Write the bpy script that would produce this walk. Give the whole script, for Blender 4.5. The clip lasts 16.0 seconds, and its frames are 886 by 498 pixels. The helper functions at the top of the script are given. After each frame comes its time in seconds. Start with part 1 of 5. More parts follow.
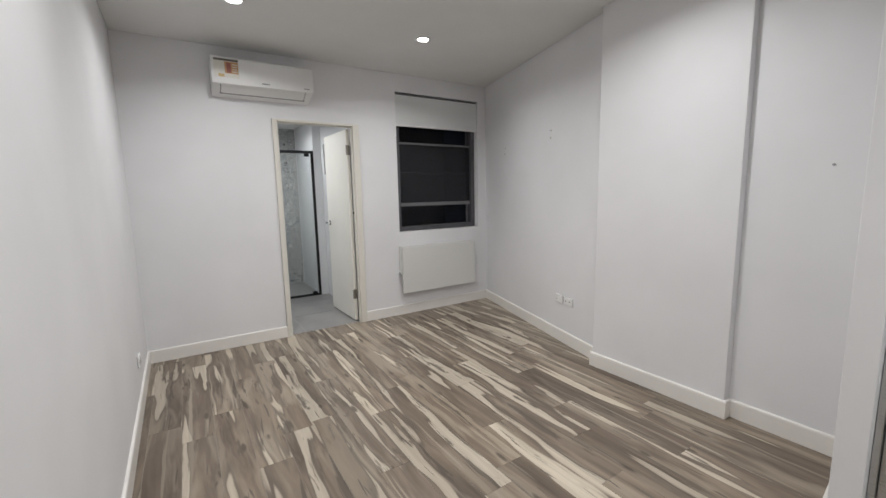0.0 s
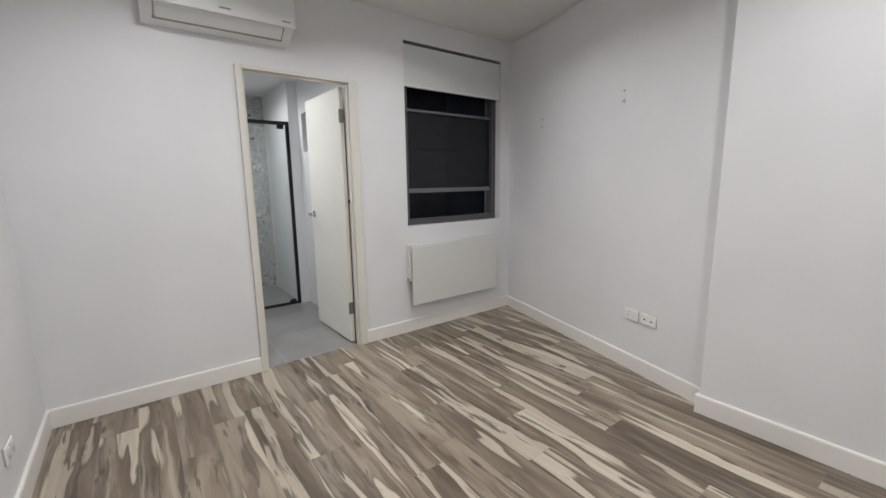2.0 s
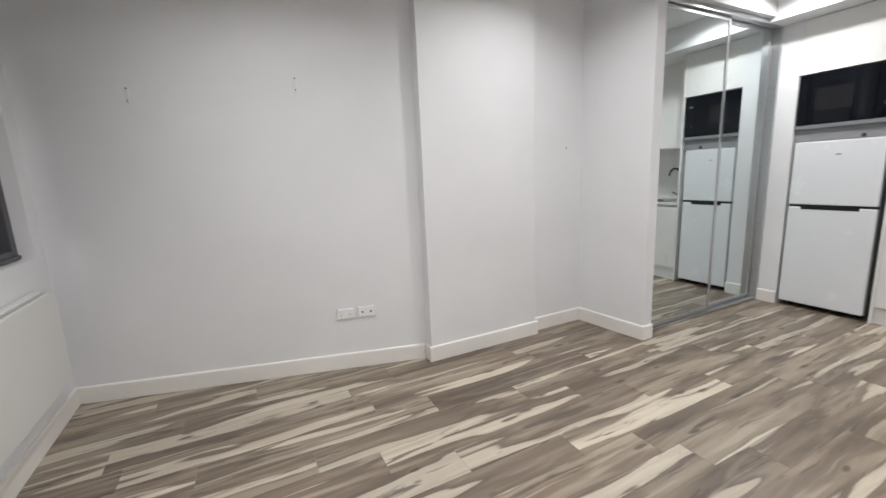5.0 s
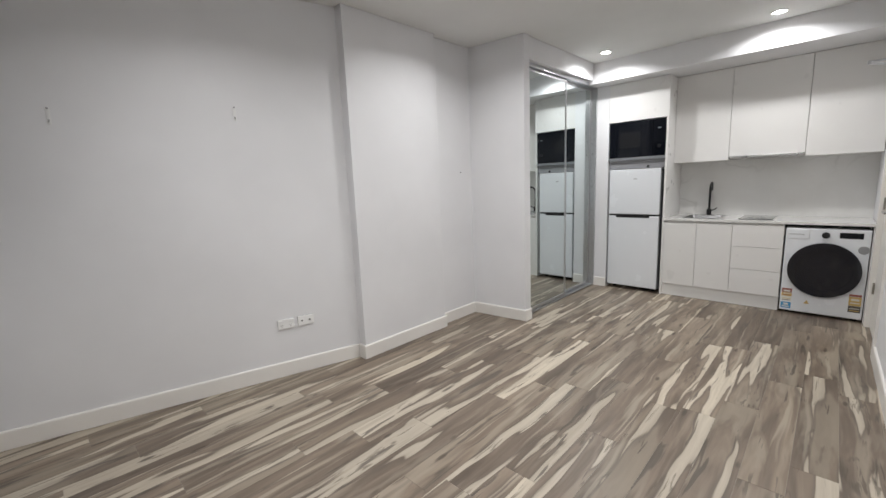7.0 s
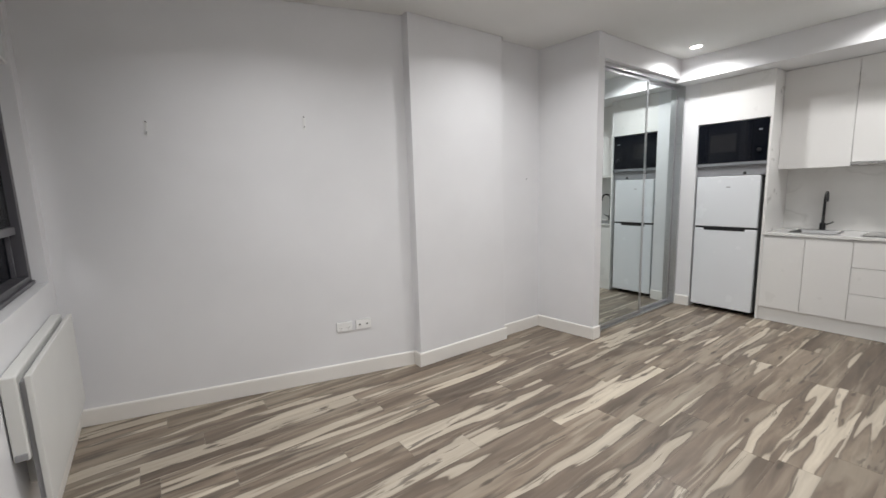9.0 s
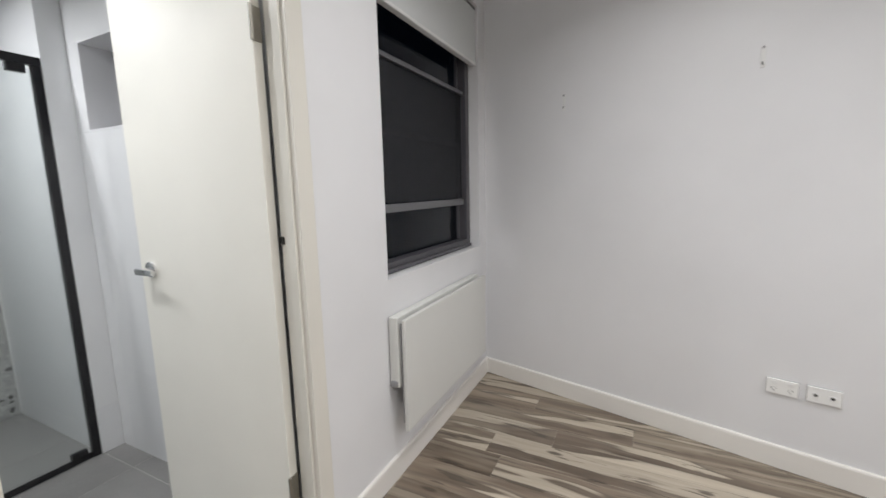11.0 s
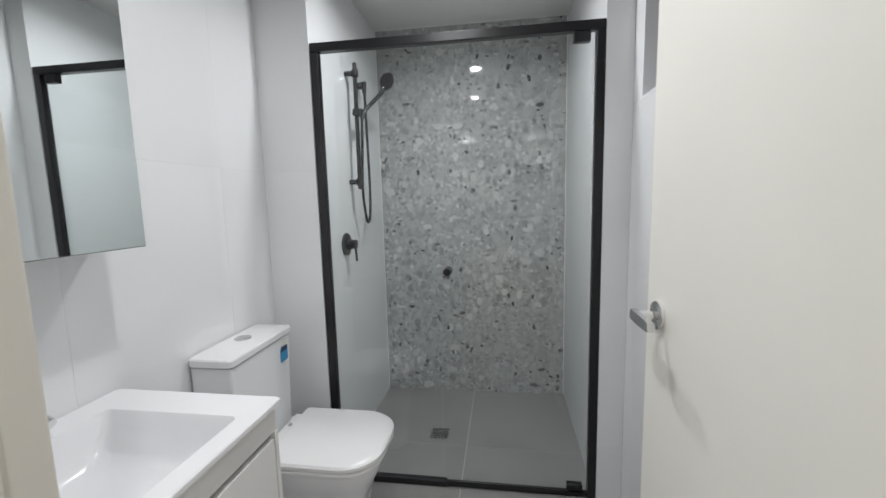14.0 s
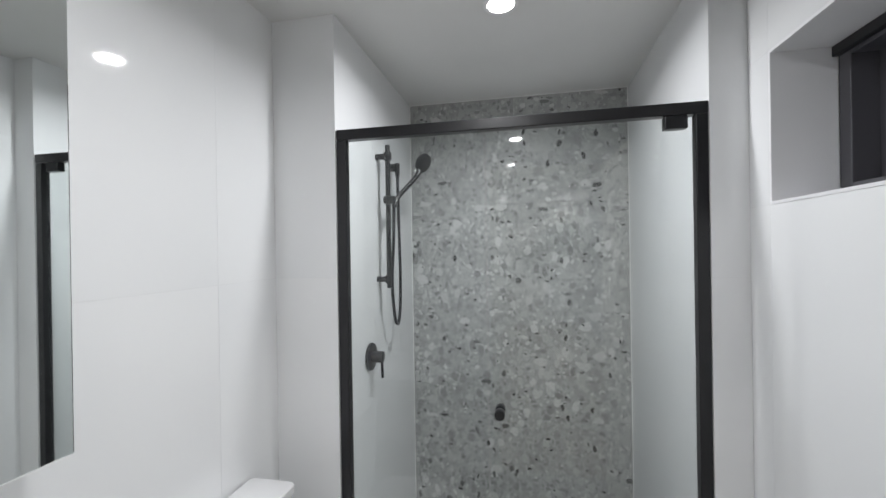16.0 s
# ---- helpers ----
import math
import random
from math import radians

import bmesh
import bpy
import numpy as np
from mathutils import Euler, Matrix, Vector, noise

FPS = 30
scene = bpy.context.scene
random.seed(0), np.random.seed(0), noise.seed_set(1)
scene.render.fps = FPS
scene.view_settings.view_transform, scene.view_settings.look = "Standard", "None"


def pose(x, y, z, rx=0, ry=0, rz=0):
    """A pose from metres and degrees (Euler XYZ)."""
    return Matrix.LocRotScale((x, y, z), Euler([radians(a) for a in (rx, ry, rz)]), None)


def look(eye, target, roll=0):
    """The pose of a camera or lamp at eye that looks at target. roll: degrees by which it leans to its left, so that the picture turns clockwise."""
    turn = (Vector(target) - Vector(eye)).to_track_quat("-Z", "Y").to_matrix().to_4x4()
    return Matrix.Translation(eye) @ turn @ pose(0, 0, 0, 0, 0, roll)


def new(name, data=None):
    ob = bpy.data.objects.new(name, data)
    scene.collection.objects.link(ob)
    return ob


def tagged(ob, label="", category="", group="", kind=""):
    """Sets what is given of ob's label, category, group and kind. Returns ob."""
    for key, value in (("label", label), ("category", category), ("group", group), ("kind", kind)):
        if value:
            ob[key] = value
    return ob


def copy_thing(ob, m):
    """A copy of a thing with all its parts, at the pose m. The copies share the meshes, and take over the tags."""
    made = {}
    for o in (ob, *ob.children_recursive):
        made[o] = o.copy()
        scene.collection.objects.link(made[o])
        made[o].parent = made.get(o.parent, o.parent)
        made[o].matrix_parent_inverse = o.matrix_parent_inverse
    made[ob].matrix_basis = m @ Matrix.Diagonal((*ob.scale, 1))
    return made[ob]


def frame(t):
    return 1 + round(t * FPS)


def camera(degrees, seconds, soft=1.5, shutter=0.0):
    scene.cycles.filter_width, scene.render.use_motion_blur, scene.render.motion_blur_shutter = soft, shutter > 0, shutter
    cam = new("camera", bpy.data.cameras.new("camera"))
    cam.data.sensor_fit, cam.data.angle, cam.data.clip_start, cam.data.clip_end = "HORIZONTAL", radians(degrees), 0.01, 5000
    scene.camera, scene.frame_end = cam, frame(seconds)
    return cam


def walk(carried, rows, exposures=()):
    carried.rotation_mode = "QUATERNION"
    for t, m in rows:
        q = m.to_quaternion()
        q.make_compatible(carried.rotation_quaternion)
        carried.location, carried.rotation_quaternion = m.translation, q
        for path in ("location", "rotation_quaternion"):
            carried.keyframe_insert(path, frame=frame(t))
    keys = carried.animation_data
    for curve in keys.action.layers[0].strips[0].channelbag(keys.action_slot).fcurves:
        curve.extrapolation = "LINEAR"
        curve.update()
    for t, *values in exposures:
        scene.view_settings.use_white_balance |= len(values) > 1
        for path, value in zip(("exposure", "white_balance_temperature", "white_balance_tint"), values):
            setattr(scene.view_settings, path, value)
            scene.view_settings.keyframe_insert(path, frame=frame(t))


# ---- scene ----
cam = camera(95.1, 16.0, soft=1.5, shutter=0.15)
PATH = [
    (0, (0.276, 0.588, 1.383), (1.339, 2.26, 1.11), -1.2),
    (0.5, (0.335, 0.719, 1.341), (1.406, 2.381, 1.038), -1.0),
    (1, (0.408, 0.971, 1.354), (1.475, 2.632, 1.031), -1.1),
    (1.5, (0.424, 1.327, 1.355), (1.56, 2.942, 1.036), -0.8),
    (2, (0.447, 1.703, 1.339), (1.63, 3.282, 1.01), -0.8),
    (2.5, (0.449, 2.089, 1.335), (1.712, 3.596, 0.968), -1.2),
    (3, (0.428, 2.476, 1.328), (1.835, 3.841, 0.932), -1.8),
    (3.5, (0.488, 2.861, 1.288), (2.11, 3.956, 0.879), -2.5),
    (4, (0.566, 3.176, 1.264), (2.472, 3.629, 0.862), -3.2),
    (4.5, (0.558, 3.46, 1.317), (2.49, 3.138, 0.912), -2.7),
    (5, (0.431, 3.667, 1.312), (2.192, 2.789, 0.952), -2.5),
    (5.2, (0.409, 3.779, 1.3), (2.08, 2.737, 0.951), -2.6),
    (7.5, (0.238, 4.373, 1.397), (1.606, 2.947, 1.086), -2.2),
    (7.8, (0.227, 4.379, 1.396), (1.605, 2.96, 1.103), -2.0),
    (8.2, (0.237, 4.367, 1.405), (1.644, 2.974, 1.123), -1.9),
    (10.5, (0.626, 3.777, 1.402), (2.593, 3.966, 1.095), -1.8),
    (11, (0.859, 3.71, 1.346), (2.633, 4.585, 1.054), -1.3),
    (11.5, (1.073, 3.67, 1.363), (2.389, 5.148, 1.071), -1.1),
    (12, (1.264, 3.67, 1.355), (2.053, 5.485, 1.068), -0.7),
    (12.5, (1.358, 3.838, 1.323), (1.736, 5.783, 1.048), -0.9),
    (13, (1.426, 4.052, 1.344), (1.467, 6.034, 1.076), -1.2),
    (13.5, (1.468, 4.304, 1.325), (1.27, 6.276, 1.053), -1.3),
    (14, (1.426, 4.526, 1.318), (1.134, 6.49, 1.074), -1.4),
    (14.5, (1.343, 4.702, 1.346), (1.016, 6.663, 1.131), -1.4),
    (15, (1.293, 4.811, 1.419), (0.941, 6.775, 1.279), -1.3),
    (15.5, (1.279, 4.87, 1.5), (0.909, 6.834, 1.434), -1.2),
    (16, (1.285, 4.885, 1.554), (0.88, 6.843, 1.552), -0.9),
]
walk(cam, [(t, look(eye, target, roll)) for t, eye, target, roll in PATH],
     exposures=[(0, -0.05), (1, -0.08), (2, -0.06), (3, 0.02), (4, 0.08), (4.5, 0.14), (5, 0.14), (7.5, 0.02), (8.2, 0.02), (10.5, 0.18), (11.5, 0.18), (12.5, 0.05), (13, 0.0), (13.5, -0.06), (14, 0.0), (14.5, -0.08), (15, -0.02), (16, 0.06)])

# ---------------------------------------------------------------- world and exposure
world = bpy.data.worlds.new("night")
world.use_nodes = True
world.node_tree.nodes["Background"].inputs[0].default_value = (0.02, 0.028, 0.045, 1)
world.node_tree.nodes["Background"].inputs[1].default_value = 0.05
scene.world = world
ROOM_WATTS, BATH_WATTS, VANITY_WATTS = 11.0, 9.2, 6.8
SPREAD, BATH_SPREAD = radians(150), radians(160)
LAMP_COLOUR, BATH_COLOUR = (0.987, 0.985, 0.984), (0.955, 0.97, 1.0)

CEIL, BATH_CEIL = 2.665, 2.395
WALL_TOP = CEIL + 0.012   # the ceiling sheet stops short of the walls, in a narrow shadow gap


# ---------------------------------------------------------------- materials
def material(name, rough=0.5, metal=0.0, colour=(0.8, 0.8, 0.8)):
    m = bpy.data.materials.new(name)
    m.use_nodes = True
    b = m.node_tree.nodes["Principled BSDF"]
    b.inputs["Base Color"].default_value = (*colour, 1)
    b.inputs["Roughness"].default_value = rough
    b.inputs["Metallic"].default_value = metal
    return m, m.node_tree, b


def node(tree, kind, **values):
    n = tree.nodes.new(kind)
    for key, v in values.items():
        n.inputs[key.replace("_", " ")].default_value = v
    return n


def ramp(tree, fac, stops, interp="LINEAR"):
    r = tree.nodes.new("ShaderNodeValToRGB")
    r.color_ramp.interpolation = interp
    while len(r.color_ramp.elements) < len(stops):
        r.color_ramp.elements.new(0.5)
    for e, (p, c) in zip(r.color_ramp.elements, stops):
        e.position, e.color = p, (*c, 1) if len(c) == 3 else c
    tree.links.new(fac, r.inputs[0])
    return r.outputs[0]


def mixed(tree, fac, a, b, mode="MIX"):
    n = tree.nodes.new("ShaderNodeMix")
    n.data_type, n.blend_type = "RGBA", mode
    for k, v in ((0, fac), (6, a), (7, b)):
        if isinstance(v, (int, float)):
            n.inputs[k].default_value = v
        elif isinstance(v, tuple):
            n.inputs[k].default_value = (*v, 1)
        else:
            tree.links.new(v, n.inputs[k])
    return n.outputs[2]


def coords(tree, scale=(1, 1, 1), kind="Object", by_random=0.0):
    """Texture coordinates in metres, shifted from object to object where by_random is set."""
    tc = tree.nodes.new("ShaderNodeTexCoord")
    mp = tree.nodes.new("ShaderNodeMapping")
    mp.inputs["Scale"].default_value = scale
    out = tc.outputs[kind]
    if by_random:
        info = tree.nodes.new("ShaderNodeObjectInfo")
        mul = tree.nodes.new("ShaderNodeVectorMath")
        mul.operation = "SCALE"
        mul.inputs[0].default_value = (by_random, by_random * 1.7, by_random * 0.6)
        tree.links.new(info.outputs["Random"], mul.inputs["Scale"])
        add = tree.nodes.new("ShaderNodeVectorMath")
        tree.links.new(out, add.inputs[0])
        tree.links.new(mul.outputs[0], add.inputs[1])
        out = add.outputs[0]
    tree.links.new(out, mp.inputs["Vector"])
    return mp.outputs[0]


def noise_of(tree, vec, scale, detail=3.0, rough=0.5, distort=0.0):
    n = node(tree, "ShaderNodeTexNoise", Scale=scale, Detail=detail, Roughness=rough, Distortion=distort)
    tree.links.new(vec, n.inputs["Vector"])
    return n.outputs["Fac"]


def bumped(tree, b, height, strength=0.1, distance=0.002):
    n = node(tree, "ShaderNodeBump", Strength=strength, Distance=distance)
    tree.links.new(height, n.inputs["Height"])
    tree.links.new(n.outputs[0], b.inputs["Normal"])


def painted(name, colour, rough, grain=220.0, strength=0.06, tint=0.03):
    """Rolled or sprayed paint: faint blotches and a fine texture."""
    m, t, b = material(name, rough)
    v = coords(t)
    blot = noise_of(t, v, 1.7, 3)
    dark = tuple(c * (1 - tint * 2) for c in colour)
    t.links.new(ramp(t, blot, [(0.3, dark), (0.7, colour)]), b.inputs["Base Color"])
    t.links.new(ramp(t, noise_of(t, v, 6.0, 2), [(0.2, (rough * 0.85,) * 3), (0.8, (min(1, rough * 1.15),) * 3)]), b.inputs["Roughness"])
    bumped(t, b, noise_of(t, v, grain, 2), strength, 0.001)
    return m


def brushed(name, colour, rough, scale=(4, 4, 300)):
    m, t, b = material(name, rough, 1.0, colour)
    n = noise_of(t, coords(t, scale), 3.0, 3)
    t.links.new(ramp(t, n, [(0.2, (rough * 0.7,) * 3), (0.8, (rough * 1.3,) * 3)]), b.inputs["Roughness"])
    return m


WALL = painted("white_wall_paint", (0.80, 0.80, 0.815), 0.55)
CEILING = painted("ceiling_paint", (0.76, 0.76, 0.75), 0.8)
TRIM = painted("gloss_trim_paint", (0.85, 0.825, 0.785), 0.32, 90, 0.04)
CREAM = painted("cream_frame_paint", (0.755, 0.73, 0.665), 0.33, 120, 0.05)
DOOR_PAINT = painted("off_white_door_paint", (0.90, 0.88, 0.81), 0.46, 120, 0.05)
TERRAZZO_GROUT = painted("grey_terrazzo_grout", (0.33, 0.33, 0.325), 0.9, 300, 0.2)
CABINET = painted("white_cabinet_lacquer", (0.80, 0.79, 0.775), 0.30, 60, 0.015, 0.01)
APPLIANCE = painted("white_enamel", (0.80, 0.82, 0.85), 0.25, 400, 0.03, 0.01)
PLASTIC = painted("white_plastic", (0.80, 0.80, 0.795), 0.3, 300, 0.02, 0.01)
HEATER = painted("powder_coated_panel", (0.70, 0.70, 0.675), 0.42, 500, 0.06, 0.015)
CERAMIC = painted("white_glazed_ceramic", (0.83, 0.83, 0.84), 0.08, 20, 0.01, 0.01)
SWITCH_WHITE = painted("white_switch_plastic", (0.87, 0.87, 0.86), 0.25, 300, 0.02, 0.01)
GREY_PLASTIC = painted("grey_plastic", (0.30, 0.30, 0.31), 0.4, 300, 0.03)
GREY_SIDE = painted("grey_steel_side", (0.22, 0.23, 0.245), 0.4, 300, 0.03)
ALUMINIUM = brushed("anodised_aluminium", (0.56, 0.57, 0.585), 0.32)
WINDOW_METAL = painted("grey_powder_coat", (0.082, 0.080, 0.090), 0.4, 300, 0.05)
CHROME, _t, _b = material("chrome", 0.10, 1.0, (0.74, 0.74, 0.75))
STEEL = brushed("brushed_steel", (0.55, 0.55, 0.55), 0.28, (4, 300, 4))
# darker than STEEL: the shadow inside the sink bowl is in the colour
SHADED_SINK_STEEL = brushed("shaded_sink_steel", (0.33, 0.33, 0.335), 0.34, (4, 300, 4))
HINGE = brushed("satin_hinge_steel", (0.36, 0.34, 0.30), 0.38)
BLACK = painted("matt_black_metal", (0.012, 0.012, 0.014), 0.32, 400, 0.06)
GLOSS_BLACK, _t, _b = material("gloss_black_glass", 0.05, 0.0, (0.005, 0.006, 0.009))
_b.inputs["Specular IOR Level"].default_value = 0.25
DOOR_GLASS, _t, _b = material("dark_door_glass", 0.06, 0.0, (0.008, 0.009, 0.014))
# real rubber parts, and the painted dark of holes and slots
RUBBER_AND_HOLES, _t, _b = material("dark_rubber_and_holes", 0.7, 0.0, (0.02, 0.02, 0.02))
VOID, _t, _b = material("unlit_gap", 0.9, 0.0, (0.02, 0.02, 0.02))
MIRROR, _t, _b = material("silvered_mirror", 0.015, 1.0, (0.71, 0.77, 0.775))
CABINET_MIRROR, _t, _b = material("bathroom_mirror", 0.015, 1.0, (0.84, 0.875, 0.865))
FABRIC = painted("blind_fabric", (0.70, 0.72, 0.72), 0.85, 700, 0.25, 0.02)
GROUT = painted("pale_grout", (0.76, 0.76, 0.75), 0.9, 300, 0.2)
BATH_FLOOR_GROUT = painted("grey_floor_grout", (0.52, 0.50, 0.48), 0.9, 300, 0.2)
FLOOR_GROUT = painted("floor_grout", (0.34, 0.31, 0.27), 0.9, 300, 0.2)
STICKER_YELLOW, _t, _b = material("yellow_print", 0.4, 0.0, (0.58, 0.40, 0.14))
STICKER_RED, _t, _b = material("red_print", 0.4, 0.0, (0.30, 0.09, 0.07))
STICKER_BLUE, _t, _b = material("blue_print", 0.4, 0.0, (0.05, 0.27, 0.52))
STICKER_WHITE, _t, _b = material("white_print", 0.4, 0.0, (0.72, 0.70, 0.64))
STICKER_DARK, _t, _b = material("dark_print", 0.4, 0.0, (0.10, 0.085, 0.07))


def glass(name, tint, base=0.035):
    m, t, b = material(name)
    t.nodes.remove(b)
    facing = t.nodes.new("ShaderNodeLayerWeight")
    facing.inputs["Blend"].default_value = 0.5
    steep = t.nodes.new("ShaderNodeMath")
    steep.operation = "POWER"
    steep.inputs[1].default_value = 5.0
    t.links.new(facing.outputs["Facing"], steep.inputs[0])
    fres = t.nodes.new("ShaderNodeMath")
    fres.operation = "MULTIPLY_ADD"
    fres.inputs[1].default_value, fres.inputs[2].default_value = 0.93, base
    t.links.new(steep.outputs[0], fres.inputs[0])
    clear = node(t, "ShaderNodeBsdfTransparent", Color=(*tint, 1))
    gloss = node(t, "ShaderNodeBsdfGlossy", Roughness=0.02, Color=(1, 1, 1, 1))
    mix = t.nodes.new("ShaderNodeMixShader")
    t.links.new(fres.outputs[0], mix.inputs[0])
    t.links.new(clear.outputs[0], mix.inputs[1])
    t.links.new(gloss.outputs[0], mix.inputs[2])
    t.links.new(mix.outputs[0], t.nodes["Material Output"].inputs[0])
    return m


SHOWER_GLASS = glass("shower_glass", (0.955, 0.972, 0.968))
WINDOW_GLASS = glass("window_glass", (0.72, 0.75, 0.80), 0.012)


def plank_material():
    """Wood-look porcelain: taupe grain, cream sapwood flames, dark knots and streaks."""
    m, t, b = material("wood_look_tile", 0.36)
    flow = coords(t, (1, 1, 1), by_random=40.0)
    warp = node(t, "ShaderNodeTexNoise", Scale=2.2, Detail=2.0)
    t.links.new(flow, warp.inputs["Vector"])
    sub = t.nodes.new("ShaderNodeVectorMath")
    sub.operation = "MULTIPLY_ADD"
    sub.inputs[1].default_value = (0.05, 0.30, 0)
    t.links.new(warp.outputs["Color"], sub.inputs[0])
    t.links.new(flow, sub.inputs[2])

    def stretched(sx, sy):
        mp = t.nodes.new("ShaderNodeMapping")
        mp.inputs["Scale"].default_value = (sx, sy, 1)
        t.links.new(sub.outputs[0], mp.inputs["Vector"])
        return mp.outputs[0]

    flame = noise_of(t, stretched(12.0, 0.85), 1.0, 1.7, 0.48, 0.25)
    own = t.nodes.new("ShaderNodeObjectInfo")
    share = t.nodes.new("ShaderNodeMath")
    share.operation = "MULTIPLY"
    share.inputs[1].default_value = 7.31
    t.links.new(own.outputs["Random"], share.inputs[0])
    frac = t.nodes.new("ShaderNodeMath")
    frac.operation = "FRACT"
    t.links.new(share.outputs[0], frac.inputs[0])
    lean = t.nodes.new("ShaderNodeMath")
    lean.operation = "MULTIPLY_ADD"
    lean.inputs[1].default_value = 0.10
    t.links.new(frac.outputs[0], lean.inputs[0])
    t.links.new(flame, lean.inputs[2])
    flame = t.nodes.new("ShaderNodeMath")
    flame.operation = "SUBTRACT"
    flame.inputs[1].default_value = 0.05
    t.links.new(lean.outputs[0], flame.inputs[0])
    flame = flame.outputs[0]
    grain = noise_of(t, stretched(42, 2.6), 1.0, 4.0, 0.6, 0.5)
    bands = noise_of(t, stretched(12, 1.3), 1.0, 4.0, 0.55, 0.6)
    streak = noise_of(t, stretched(24, 1.9), 1.0, 2.5, 0.5, 0.9)
    taupe = ramp(t, bands, [(0.26, (0.088, 0.063, 0.045)), (0.5, (0.196, 0.150, 0.113)), (0.74, (0.345, 0.280, 0.213))])
    cream = ramp(t, grain, [(0.25, (0.52, 0.455, 0.365)), (0.7, (0.64, 0.575, 0.475))])
    wash = noise_of(t, stretched(7.0, 0.9), 1.3, 3.0, 0.55, 0.4)
    col = mixed(t, ramp(t, flame, [(0.578, (0, 0, 0)), (0.600, (0.85, 0.85, 0.85)), (0.64, (1, 1, 1))]), mixed(t, ramp(t, wash, [(0.50, (0, 0, 0)), (0.60, (0.55, 0.55, 0.55))]), taupe, (0.40, 0.345, 0.272)), cream)
    col = mixed(t, ramp(t, flame, [(0.52, (0, 0, 0)), (0.572, (0.55, 0.55, 0.55)), (0.590, (0, 0, 0))]), col, (0.10, 0.08, 0.064))
    col = mixed(t, ramp(t, streak, [(0.635, (0, 0, 0)), (0.67, (0.8, 0.8, 0.8))]), col, (0.075, 0.06, 0.048))
    pale = noise_of(t, stretched(20, 0.8), 1.0, 1.5, 0.5, 0.5)
    col = mixed(t, ramp(t, pale, [(0.635, (0, 0, 0)), (0.70, (0.6, 0.6, 0.6))]), col, (0.46, 0.405, 0.325))
    col = mixed(t, 0.12, col, ramp(t, grain, [(0.3, (0.13, 0.11, 0.09)), (0.7, (0.42, 0.37, 0.31))]))
    knot = node(t, "ShaderNodeTexVoronoi", Scale=1.0)
    t.links.new(stretched(9, 2.6), knot.inputs["Vector"])
    col = mixed(t, ramp(t, knot.outputs["Distance"], [(0.075, (0.85, 0.85, 0.85)), (0.14, (0, 0, 0))]), col, (0.085, 0.066, 0.05))
    stroke = noise_of(t, stretched(50, 5), 1.0, 2.5, 0.6, 0.5)
    patch = noise_of(t, stretched(8, 2.4), 1.0, 1.0, 0.5, 0.2)
    marks = mixed(t, 1.0, ramp(t, stroke, [(0.53, (0, 0, 0)), (0.60, (0.65, 0.65, 0.65))]), ramp(t, patch, [(0.60, (0, 0, 0)), (0.66, (1, 1, 1))]), "MULTIPLY")
    col = mixed(t, marks, col, (0.095, 0.075, 0.057))
    info = t.nodes.new("ShaderNodeObjectInfo")
    tone = ramp(t, info.outputs["Random"], [(0.0, (0.70, 0.68, 0.66)), (0.3, (1.0, 0.99, 0.97)), (0.55, (0.82, 0.81, 0.80)), (0.8, (1.08, 1.07, 1.05)), (1.0, (0.94, 0.92, 0.89))])
    col = mixed(t, 1.0, col, tone, "MULTIPLY")
    t.links.new(col, b.inputs["Base Color"])
    t.links.new(ramp(t, grain, [(0.2, (0.30,) * 3), (0.8, (0.44,) * 3)]), b.inputs["Roughness"])
    bumped(t, b, grain, 0.10, 0.001)
    return m


PLANK = plank_material()


